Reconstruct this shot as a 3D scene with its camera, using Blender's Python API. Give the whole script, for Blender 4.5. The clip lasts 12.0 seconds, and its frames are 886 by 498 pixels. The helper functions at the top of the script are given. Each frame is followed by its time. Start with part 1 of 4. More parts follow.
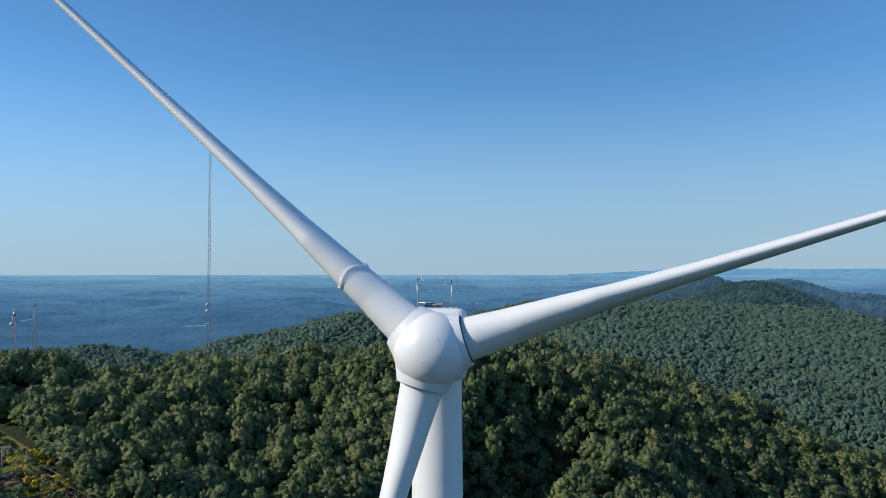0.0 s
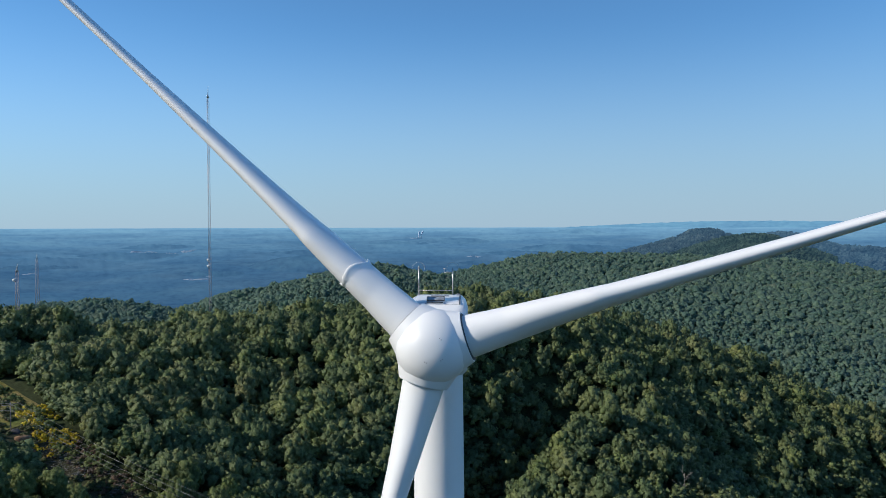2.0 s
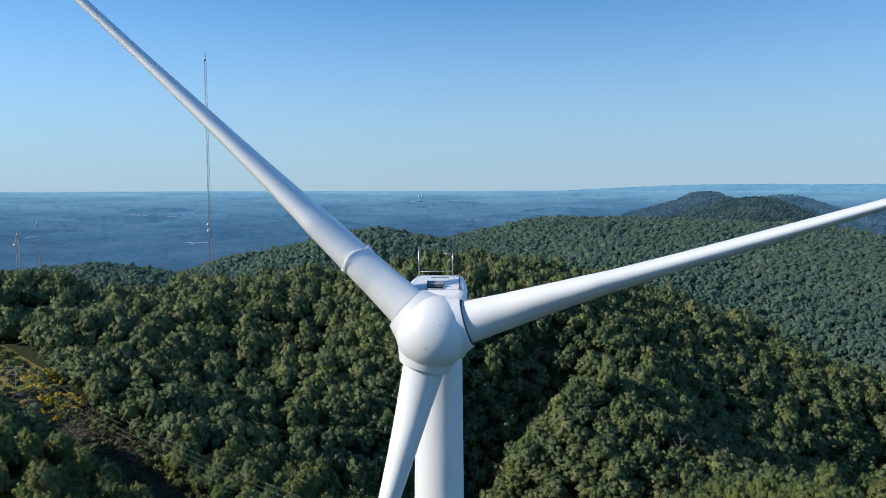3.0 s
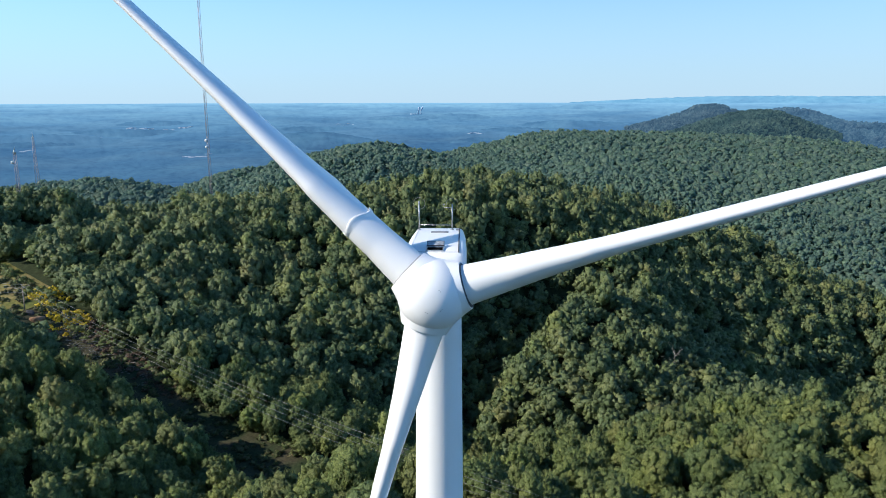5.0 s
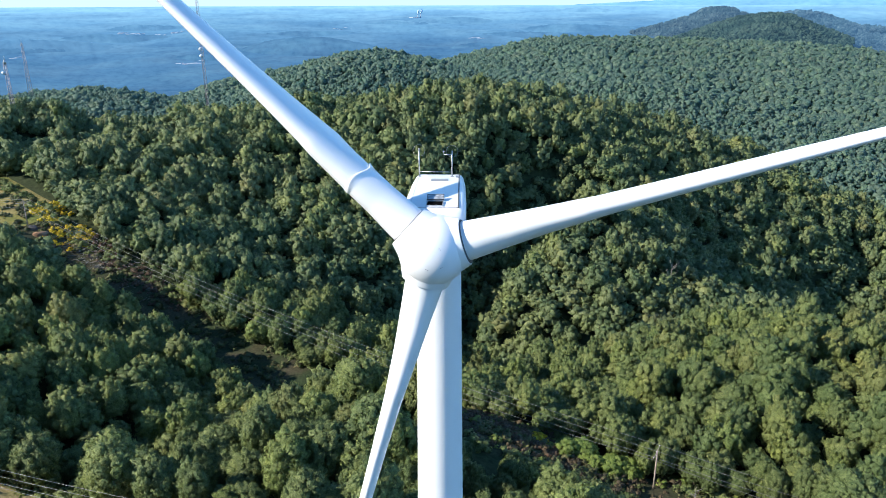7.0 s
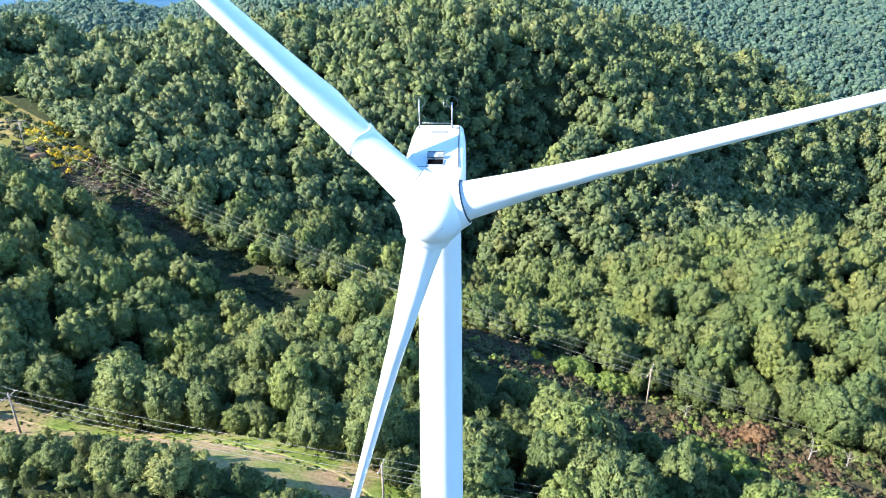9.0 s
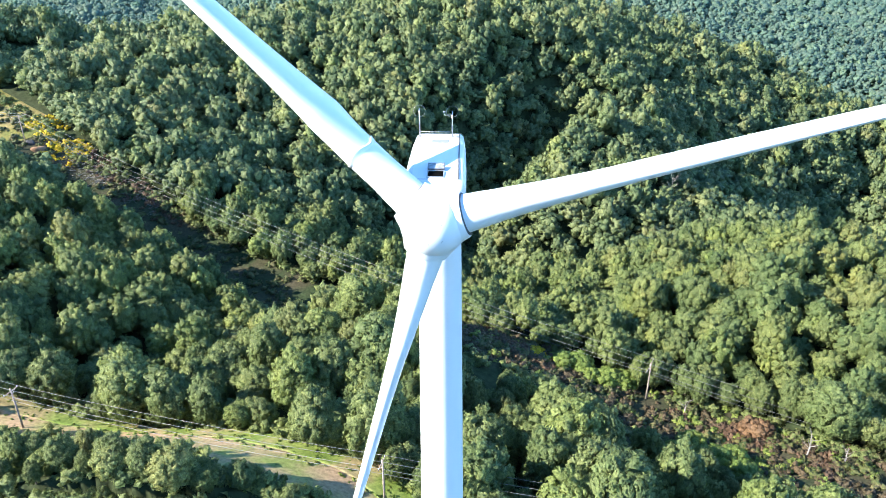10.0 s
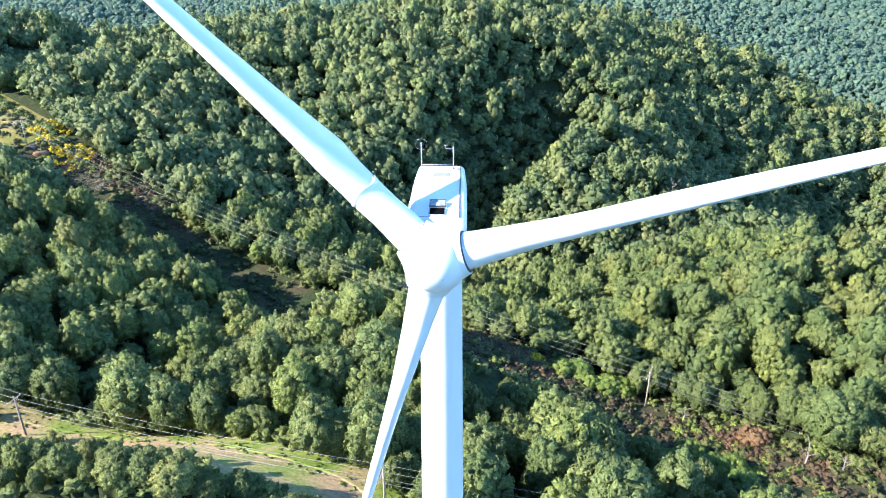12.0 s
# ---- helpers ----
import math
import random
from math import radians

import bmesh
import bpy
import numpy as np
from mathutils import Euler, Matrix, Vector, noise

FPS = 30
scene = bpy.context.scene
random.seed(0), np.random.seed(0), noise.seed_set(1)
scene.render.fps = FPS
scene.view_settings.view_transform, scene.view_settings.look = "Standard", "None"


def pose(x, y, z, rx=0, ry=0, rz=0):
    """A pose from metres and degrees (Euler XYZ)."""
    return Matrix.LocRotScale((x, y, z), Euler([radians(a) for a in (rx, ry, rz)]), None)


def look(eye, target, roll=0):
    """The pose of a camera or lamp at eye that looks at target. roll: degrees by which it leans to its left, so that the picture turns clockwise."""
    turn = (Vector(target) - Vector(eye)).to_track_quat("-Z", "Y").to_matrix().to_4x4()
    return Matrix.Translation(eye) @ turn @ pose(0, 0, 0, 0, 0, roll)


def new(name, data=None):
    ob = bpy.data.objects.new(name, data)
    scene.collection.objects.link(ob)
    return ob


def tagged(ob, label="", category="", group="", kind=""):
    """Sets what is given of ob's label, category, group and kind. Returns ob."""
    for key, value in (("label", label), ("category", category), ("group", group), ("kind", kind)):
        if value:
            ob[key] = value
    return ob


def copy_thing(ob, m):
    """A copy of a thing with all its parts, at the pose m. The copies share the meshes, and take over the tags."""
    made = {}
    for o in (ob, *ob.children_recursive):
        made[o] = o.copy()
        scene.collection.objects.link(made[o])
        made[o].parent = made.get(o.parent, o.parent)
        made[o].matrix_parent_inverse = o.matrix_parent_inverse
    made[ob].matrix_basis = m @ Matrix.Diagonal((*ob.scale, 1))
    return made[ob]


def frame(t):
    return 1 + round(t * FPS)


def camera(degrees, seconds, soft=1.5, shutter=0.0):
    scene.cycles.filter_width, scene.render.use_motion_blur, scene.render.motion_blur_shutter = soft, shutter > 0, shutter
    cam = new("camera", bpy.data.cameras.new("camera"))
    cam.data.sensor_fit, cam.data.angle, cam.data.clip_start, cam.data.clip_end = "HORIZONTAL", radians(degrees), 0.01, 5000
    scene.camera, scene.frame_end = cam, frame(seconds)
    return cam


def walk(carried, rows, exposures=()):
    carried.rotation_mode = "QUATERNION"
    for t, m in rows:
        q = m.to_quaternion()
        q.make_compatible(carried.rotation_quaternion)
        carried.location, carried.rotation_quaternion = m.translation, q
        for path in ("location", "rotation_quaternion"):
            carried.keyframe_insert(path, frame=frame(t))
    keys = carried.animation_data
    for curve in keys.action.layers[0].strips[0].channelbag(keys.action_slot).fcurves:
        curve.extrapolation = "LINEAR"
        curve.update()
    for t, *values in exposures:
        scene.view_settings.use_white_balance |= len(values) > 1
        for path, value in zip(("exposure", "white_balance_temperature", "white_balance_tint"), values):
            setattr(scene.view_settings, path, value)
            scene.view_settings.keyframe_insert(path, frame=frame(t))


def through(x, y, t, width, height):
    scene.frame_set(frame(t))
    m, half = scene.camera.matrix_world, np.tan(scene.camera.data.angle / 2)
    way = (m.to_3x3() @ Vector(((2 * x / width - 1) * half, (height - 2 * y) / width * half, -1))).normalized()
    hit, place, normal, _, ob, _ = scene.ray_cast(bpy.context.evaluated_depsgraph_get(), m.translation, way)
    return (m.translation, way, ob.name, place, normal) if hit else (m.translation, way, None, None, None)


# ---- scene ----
cam = camera(63.6, 12.0, soft=0.5)

PATH = [
    (0, (1.178, -30.551, 80.823), (1.124, -28.553, 80.889), -0.0),
    (0.5, (1.175, -30.506, 81.251), (1.12, -28.507, 81.292), 0.0),
    (1, (1.161, -30.494, 81.711), (1.105, -28.495, 81.72), 0.0),
    (1.5, (1.172, -30.57, 82.148), (1.117, -28.571, 82.122), -0.0),
    (2, (1.143, -30.65, 82.566), (1.088, -28.652, 82.499), -0.1),
    (2.5, (1.186, -30.808, 83.064), (1.131, -28.812, 82.948), -0.1),
    (3, (1.156, -30.861, 83.495), (1.101, -28.869, 83.325), -0.1),
    (5, (1.187, -31.243, 85.581), (1.132, -29.286, 85.172), -0.1),
    (5.5, (1.205, -31.202, 86.052), (1.151, -29.259, 85.581), -0.1),
    (6, (1.203, -31.297, 86.586), (1.148, -29.369, 86.054), -0.2),
    (6.5, (1.2, -31.306, 87.081), (1.145, -29.397, 86.488), -0.2),
    (7, (1.215, -31.234, 87.567), (1.16, -29.345, 86.913), -0.2),
    (9, (1.216, -31.237, 89.546), (1.162, -29.439, 88.673), -0.4),
    (9.5, (1.197, -31.132, 89.973), (1.142, -29.344, 89.078), -0.4),
    (10, (1.221, -31.03, 90.446), (1.166, -29.243, 89.55), -0.4),
    (10.5, (1.207, -31.089, 90.856), (1.151, -29.301, 89.962), -0.4),
    (11, (1.193, -31.021, 91.299), (1.138, -29.233, 90.404), -0.4),
    (11.5, (1.211, -31.061, 91.741), (1.155, -29.273, 90.846), -0.4),
    (12, (1.19, -31.035, 92.198), (1.134, -29.247, 91.303), -0.3),
]
EXPOSURE = [(0, 0.28), (2.5, 0.36), (5, 0.84), (7.2, 1.42), (8.8, 2.25), (12, 2.38)]
walk(cam, [(t, look(*row)) for t, *row in PATH], EXPOSURE)

# ---- light ----
SUN_AZ, SUN_EL = 253.0, 32.5      # degrees: bearing clockwise from +y, height
world = bpy.data.worlds.new("sky")
scene.world = world
world.use_nodes = True
wn = world.node_tree.nodes
sky = wn.new("ShaderNodeTexSky")
sky.sky_type = "NISHITA"
sky.sun_disc = False
sky.sun_elevation = radians(SUN_EL)
sky.sun_rotation = radians(360 - SUN_AZ)
sky.altitude = 900
sky.air_density, sky.dust_density, sky.ozone_density = 1.0, 0.15, 3.5
wn["Background"].inputs["Strength"].default_value = 0.085
tint = wn.new("ShaderNodeMix")          # the clear, deep blue of a dry morning
tint.data_type, tint.blend_type = "RGBA", "MULTIPLY"
tint.inputs[0].default_value = 1.0
tint.inputs[7].default_value = (0.745, 1.17, 1.385, 1)
world.node_tree.links.new(sky.outputs["Color"], tint.inputs[6])
up = wn.new("ShaderNodeSeparateXYZ")
world.node_tree.links.new(wn.new("ShaderNodeTexCoord").outputs["Generated"], up.inputs[0])
low = wn.new("ShaderNodeMapRange")      # the pale haze that lies along the horizon all round
low.interpolation_type = "SMOOTHSTEP"
low.inputs["From Min"].default_value, low.inputs["From Max"].default_value = -0.02, 0.28
low.inputs["To Min"].default_value, low.inputs["To Max"].default_value = 0.9, 0.0
world.node_tree.links.new(up.outputs["Z"], low.inputs["Value"])
haze = wn.new("ShaderNodeMix")
haze.data_type = "RGBA"
haze.inputs[7].default_value = (3.3, 4.6, 6.0, 1)
world.node_tree.links.new(low.outputs["Result"], haze.inputs[0])
world.node_tree.links.new(tint.outputs[2], haze.inputs[6])
world.node_tree.links.new(haze.outputs[2], wn["Background"].inputs["Color"])
sun = new("sun", bpy.data.lights.new("sun", "SUN"))
sun.data.energy, sun.data.angle, sun.data.color = 4.05, radians(0.55), (1.0, 0.94, 0.85)
SUN_DIR = Vector((math.sin(radians(SUN_AZ)) * math.cos(radians(SUN_EL)), math.cos(radians(SUN_AZ)) * math.cos(radians(SUN_EL)), math.sin(radians(SUN_EL))))
sun.matrix_world = look(SUN_DIR * 300, (0, 0, 0))


# ---- materials ----
def material(name, rough=0.6, metal=0.0, spec=0.5):
    m = bpy.data.materials.new(name)
    m.use_nodes = True
    b = m.node_tree.nodes["Principled BSDF"]
    b.inputs["Roughness"].default_value = rough
    b.inputs["Metallic"].default_value = metal
    b.inputs["Specular IOR Level"].default_value = spec
    return m, m.node_tree.nodes, m.node_tree.links, b


def noise_tex(n, l, scale, detail=4.0, coords="Object"):
    c = n.new("ShaderNodeTexCoord")
    t = n.new("ShaderNodeTexNoise")
    t.inputs["Scale"].default_value = scale
    t.inputs["Detail"].default_value = detail
    l.new(c.outputs[coords], t.inputs["Vector"])
    return t


def ramp(n, l, value, stops):
    r = n.new("ShaderNodeValToRGB")
    while len(r.color_ramp.elements) < len(stops):
        r.color_ramp.elements.new(0.5)
    for e, (p, c) in zip(r.color_ramp.elements, stops):
        e.position, e.color = p, (*c, 1)
    l.new(value, r.inputs["Fac"])
    return r


def mix(n, l, a, b, fac, kind="MIX"):
    x = n.new("ShaderNodeMix")
    x.data_type, x.blend_type = "RGBA", kind
    for key, v in ((0, fac), (6, a), (7, b)):
        if isinstance(v, (int, float)):
            x.inputs[key].default_value = v
        elif isinstance(v, tuple):
            x.inputs[key].default_value = (*v, 1)
        else:
            l.new(v, x.inputs[key])
    return x.outputs[2]


def bump(n, l, b, height, strength, dist):
    u = n.new("ShaderNodeBump")
    u.inputs["Strength"].default_value, u.inputs["Distance"].default_value = strength, dist
    l.new(height, u.inputs["Height"])
    l.new(u.outputs["Normal"], b.inputs["Normal"])


def paint(name, colour, rough, stain=(0.62, 0.58, 0.5), amount=0.25):
    """Weathered gel-coat or paint: faint broad mottling and small dirt specks."""
    m, n, l, b = material(name, rough)
    big = noise_tex(n, l, 0.7, 5)
    small = noise_tex(n, l, 9.0, 6)
    fine = ramp(n, l, small.outputs["Fac"], [(0.62, (0, 0, 0)), (0.78, (1, 1, 1))])
    wide = ramp(n, l, big.outputs["Fac"], [(0.45, (0, 0, 0)), (0.75, (1, 1, 1))])
    k = n.new("ShaderNodeMath")
    k.operation = "MULTIPLY"
    l.new(fine.outputs["Color"], k.inputs[0])
    k.inputs[1].default_value = amount
    c = mix(n, l, colour, stain, k.outputs[0])
    k2 = n.new("ShaderNodeMath")
    k2.operation = "MULTIPLY"
    l.new(wide.outputs["Color"], k2.inputs[0])
    k2.inputs[1].default_value = amount * 0.5
    c = mix(n, l, c, tuple(0.86 * v for v in colour), k2.outputs[0])
    l.new(c, b.inputs["Base Color"])
    return m


def plain(name, colour, rough=0.6, metal=0.0, vary=0.25, scale=6.0):
    m, n, l, b = material(name, rough, metal)
    t = noise_tex(n, l, scale, 5)
    c = ramp(n, l, t.outputs["Fac"], [(0.3, tuple(v * (1 - vary) for v in colour)), (0.7, tuple(min(1, v * (1 + vary)) for v in colour))])
    l.new(c.outputs["Color"], b.inputs["Base Color"])
    bump(n, l, b, t.outputs["Fac"], 0.15, 0.02)
    return m


def foliage(name, dark, mid, light, through=0.25, gaps=0.0, fine=4.5, relief=0.9, vary=0.85):
    """Leaves: every spray its own green, every tree its own cast, painted leaf shading, and gaps between the leaves of
    a spray.
    """
    m, n, l, b = material(name, 0.55, 0, 0.3)
    g = n.new("ShaderNodeNewGeometry")
    o = n.new("ShaderNodeObjectInfo")
    leaf = ramp(n, l, g.outputs["Random Per Island"], [(0.0, dark), (0.5, mid), (1.0, light)])
    stand = noise_tex(n, l, 0.06, 3)
    cast = ramp(n, l, stand.outputs["Fac"], [(0.3, (0.80, 0.90, 0.86)), (0.5, (1, 1, 1)), (0.66, (1.12, 1.05, 0.94)), (0.74, (1.32, 1.02, 0.95))])
    c = mix(n, l, leaf.outputs["Color"], cast.outputs["Color"], 0.8, "MULTIPLY")
    which = n.new("ShaderNodeAttribute")      # every tree of a wood has its own number
    which.attribute_name = "tree"
    both = n.new("ShaderNodeMath")
    both.operation = "ADD"
    l.new(which.outputs["Fac"], both.inputs[0])
    l.new(o.outputs["Random"], both.inputs[1])
    turn = n.new("ShaderNodeMath")
    turn.operation = "FRACT"
    l.new(both.outputs[0], turn.inputs[0])
    own = ramp(n, l, turn.outputs[0], [(0.0, (0.60, 0.72, 0.76)), (0.22, (0.82, 0.90, 0.90)), (0.5, (1, 1, 1)), (0.72, (1.09, 1.10, 1.0)), (0.88, (1.18, 1.20, 0.97)), (0.94, (1.04, 0.98, 0.98)), (1.0, (1.14, 0.99, 0.96))])
    c = mix(n, l, c, own.outputs["Color"], vary, "MULTIPLY")
    spray = noise_tex(n, l, fine, 3)
    # Noise darks and lights painted in to mimic shading among the leaves.
    leaf_shading = ramp(n, l, spray.outputs["Fac"], [(0.34, (0.55, 0.58, 0.6)), (0.5, (1, 1, 1)), (0.66, (1.35, 1.32, 1.25))])
    c = mix(n, l, c, leaf_shading.outputs["Color"], 0.95 * relief, "MULTIPLY")
    bump(n, l, b, spray.outputs["Fac"], relief, 0.3)
    l.new(c, b.inputs["Base Color"])
    tr = n.new("ShaderNodeBsdfTranslucent")
    l.new(c, tr.inputs["Color"])
    ms = n.new("ShaderNodeMixShader")
    ms.inputs[0].default_value = through
    l.new(b.outputs[0], ms.inputs[1])
    l.new(tr.outputs[0], ms.inputs[2])
    if gaps:
        hole = n.new("ShaderNodeMath")
        hole.operation = "LESS_THAN"
        cut = noise_tex(n, l, fine * 1.15, 2)
        l.new(cut.outputs["Fac"], hole.inputs[0])
        hole.inputs[1].default_value = gaps
        clear = n.new("ShaderNodeBsdfTransparent")
        mg = n.new("ShaderNodeMixShader")
        l.new(hole.outputs[0], mg.inputs[0])
        l.new(ms.outputs[0], mg.inputs[1])
        l.new(clear.outputs[0], mg.inputs[2])
        ms = mg
    l.new(ms.outputs[0], n["Material Output"].inputs["Surface"])
    return m


M_WHITE = paint("white_gelcoat", (0.70, 0.70, 0.695), 0.35)
M_TOWER = paint("white_tower_paint", (0.70, 0.70, 0.695), 0.38, amount=0.15)
M_GREY = plain("grey_metal", (0.35, 0.36, 0.37), 0.45, 0.6)
M_STEEL = plain("galvanised_steel", (0.42, 0.42, 0.41), 0.4, 0.8)
M_REDSTEEL = plain("faded_mast_paint", (0.30, 0.26, 0.27), 0.6, 0.1)
M_BARK = plain("bark", (0.16, 0.13, 0.10), 0.9, 0, 0.35, 3)
M_SNAG = plain("bleached_dead_wood", (0.20, 0.185, 0.17), 0.9, 0, 0.2, 4)
M_POLE = plain("weathered_pole_wood", (0.26, 0.21, 0.17), 0.85, 0, 0.3, 5)
M_WIRE = plain("aluminium_cable", (0.19, 0.19, 0.19), 0.5, 0.3)
M_LEAF = foliage("leaves_green", (0.106, 0.140, 0.051), (0.160, 0.199, 0.071), (0.212, 0.250, 0.091), through=0.42, gaps=0.42)
# A little bluer than the near leaves: thin haze put into the colour.
M_LEAF_MID = foliage("leaves_slope_green", (0.104, 0.138, 0.062), (0.152, 0.191, 0.084), (0.198, 0.235, 0.103), through=0.42, gaps=0.36, fine=2.4)
M_OLIVE = foliage("leaves_olive", (0.16, 0.185, 0.06), (0.225, 0.25, 0.085), (0.28, 0.30, 0.105), through=0.36, gaps=0.42, vary=0.3)
M_YOUNG = foliage("leaves_young_green", (0.15, 0.20, 0.045), (0.20, 0.26, 0.06), (0.25, 0.30, 0.08), through=0.45, gaps=0.40)
M_SHRUB = foliage("leaves_shrub", (0.045, 0.07, 0.02), (0.10, 0.11, 0.035), (0.15, 0.12, 0.06))
M_RUST = foliage("rusty_brush_leaves", (0.085, 0.052, 0.034), (0.122, 0.072, 0.045), (0.150, 0.094, 0.058))
M_DRY = foliage("dry_brush_leaves", (0.062, 0.050, 0.026), (0.105, 0.072, 0.040), (0.135, 0.088, 0.050))
M_GOLD = foliage("goldenrod_bloom", (0.30, 0.22, 0.02), (0.5, 0.36, 0.02), (0.6, 0.45, 0.03))


def ground_material():
    m, n, l, b = material("shaded_forest_floor", 0.95, 0, 0.1)
    a = noise_tex(n, l, 0.05, 6)
    f = noise_tex(n, l, 0.7, 8)
    # Base colour kept dark: it includes the shade under the trees.
    c1 = ramp(n, l, a.outputs["Fac"], [(0.36, (0.030, 0.046, 0.020)), (0.5, (0.038, 0.050, 0.024)), (0.62, (0.036, 0.054, 0.026))])
    c2 = ramp(n, l, f.outputs["Fac"], [(0.3, (0.45, 0.45, 0.4)), (0.7, (1.1, 1.05, 1.0))])
    l.new(mix(n, l, c1.outputs["Color"], c2.outputs["Color"], 0.9, "MULTIPLY"), b.inputs["Base Color"])
    bump(n, l, b, f.outputs["Fac"], 0.6, 0.5)
    return m


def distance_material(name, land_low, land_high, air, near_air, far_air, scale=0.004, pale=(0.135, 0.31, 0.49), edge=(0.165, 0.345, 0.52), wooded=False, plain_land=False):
    """Far land seen through miles of air: a backdrop with the air's blue haze painted into its colours and emission,
    more of it farther off.
    """
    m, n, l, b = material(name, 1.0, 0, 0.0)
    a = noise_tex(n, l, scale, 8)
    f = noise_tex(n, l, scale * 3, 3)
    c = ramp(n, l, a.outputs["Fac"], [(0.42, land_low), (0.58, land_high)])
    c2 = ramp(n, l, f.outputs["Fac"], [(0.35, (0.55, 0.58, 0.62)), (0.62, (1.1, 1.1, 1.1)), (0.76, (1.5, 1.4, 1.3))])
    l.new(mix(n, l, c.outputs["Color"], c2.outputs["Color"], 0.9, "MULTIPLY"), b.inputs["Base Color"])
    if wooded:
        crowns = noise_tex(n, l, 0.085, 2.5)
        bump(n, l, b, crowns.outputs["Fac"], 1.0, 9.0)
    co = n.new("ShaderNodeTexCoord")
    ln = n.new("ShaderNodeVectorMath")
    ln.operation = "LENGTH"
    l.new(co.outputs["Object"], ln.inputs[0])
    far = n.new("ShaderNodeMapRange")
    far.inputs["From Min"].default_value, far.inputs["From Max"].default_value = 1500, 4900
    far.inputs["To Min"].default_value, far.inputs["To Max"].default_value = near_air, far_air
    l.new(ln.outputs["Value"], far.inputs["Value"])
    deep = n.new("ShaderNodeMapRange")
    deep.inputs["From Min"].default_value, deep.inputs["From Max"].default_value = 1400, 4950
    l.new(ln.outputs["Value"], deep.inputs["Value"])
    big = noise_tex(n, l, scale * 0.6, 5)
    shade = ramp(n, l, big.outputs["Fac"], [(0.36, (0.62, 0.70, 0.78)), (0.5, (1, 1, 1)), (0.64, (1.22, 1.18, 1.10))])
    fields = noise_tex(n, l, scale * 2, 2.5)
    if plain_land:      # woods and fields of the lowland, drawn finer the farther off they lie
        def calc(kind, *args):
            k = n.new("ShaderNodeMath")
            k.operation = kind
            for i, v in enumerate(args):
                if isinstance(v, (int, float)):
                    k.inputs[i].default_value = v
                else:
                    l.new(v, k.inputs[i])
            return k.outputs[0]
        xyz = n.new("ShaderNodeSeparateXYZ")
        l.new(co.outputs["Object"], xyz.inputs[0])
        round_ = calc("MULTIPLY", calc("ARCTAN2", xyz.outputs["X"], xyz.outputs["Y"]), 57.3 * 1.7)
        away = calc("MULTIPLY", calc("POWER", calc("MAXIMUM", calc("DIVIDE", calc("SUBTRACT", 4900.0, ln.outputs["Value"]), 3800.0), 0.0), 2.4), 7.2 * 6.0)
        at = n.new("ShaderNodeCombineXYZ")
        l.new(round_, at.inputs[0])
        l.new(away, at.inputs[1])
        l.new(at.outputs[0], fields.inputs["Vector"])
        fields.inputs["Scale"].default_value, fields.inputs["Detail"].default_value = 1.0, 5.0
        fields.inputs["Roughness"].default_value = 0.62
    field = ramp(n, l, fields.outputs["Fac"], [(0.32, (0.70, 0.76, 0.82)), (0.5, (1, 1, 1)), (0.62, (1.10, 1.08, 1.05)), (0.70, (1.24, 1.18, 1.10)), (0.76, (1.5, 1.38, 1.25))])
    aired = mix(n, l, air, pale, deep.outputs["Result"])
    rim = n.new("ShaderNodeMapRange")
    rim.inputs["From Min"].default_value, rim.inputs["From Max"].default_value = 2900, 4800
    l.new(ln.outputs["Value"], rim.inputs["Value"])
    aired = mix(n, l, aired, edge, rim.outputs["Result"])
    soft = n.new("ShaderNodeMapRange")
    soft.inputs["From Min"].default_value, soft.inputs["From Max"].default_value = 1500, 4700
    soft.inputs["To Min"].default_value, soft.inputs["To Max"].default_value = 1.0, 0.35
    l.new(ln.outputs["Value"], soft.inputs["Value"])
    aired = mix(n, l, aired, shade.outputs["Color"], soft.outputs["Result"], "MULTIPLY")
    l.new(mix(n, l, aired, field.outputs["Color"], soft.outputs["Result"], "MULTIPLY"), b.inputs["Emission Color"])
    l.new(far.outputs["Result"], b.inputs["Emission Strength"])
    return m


# Ridge leaves made bluer: the air's haze is put into their colour.
M_FARLEAF = foliage("leaves_hazed_green", (0.126, 0.210, 0.172), (0.159, 0.249, 0.200), (0.187, 0.280, 0.221), through=0.64, fine=0.6, relief=0.6, vary=0.6)
M_GRASSLEAF = foliage("grass_blades", (0.10, 0.16, 0.03), (0.18, 0.24, 0.05), (0.26, 0.26, 0.09), through=0.4)
M_LID = plain("pale_grey_paint", (0.50, 0.52, 0.54), 0.5, 0, 0.12)
M_LIDTOP = plain("worn_grey_lid", (0.26, 0.28, 0.30), 0.5, 0, 0.7, 9.0)
M_PANEL = plain("grey_panel", (0.20, 0.21, 0.22), 0.5, 0, 0.15)
# Near-black colour that stands in for the shade inside the hatch.
M_HATCH_SHADE = plain("hatch_shade_black", (0.004, 0.004, 0.004), 1.0)
M_HATCH_SHADE.node_tree.nodes["Principled BSDF"].inputs["Specular IOR Level"].default_value = 0.0
# Far walls and steam blued down in colour, to lower contrast as haze would.
M_PALE = plain("pale_far_walls", (0.27, 0.33, 0.41), 0.9, 0, 0.1, 0.05)
M_STEAM = plain("white_steam", (0.34, 0.43, 0.54), 1.0, 0, 0.05, 0.1)
M_SEAM = plain("dark_joint", (0.08, 0.08, 0.085), 0.7)


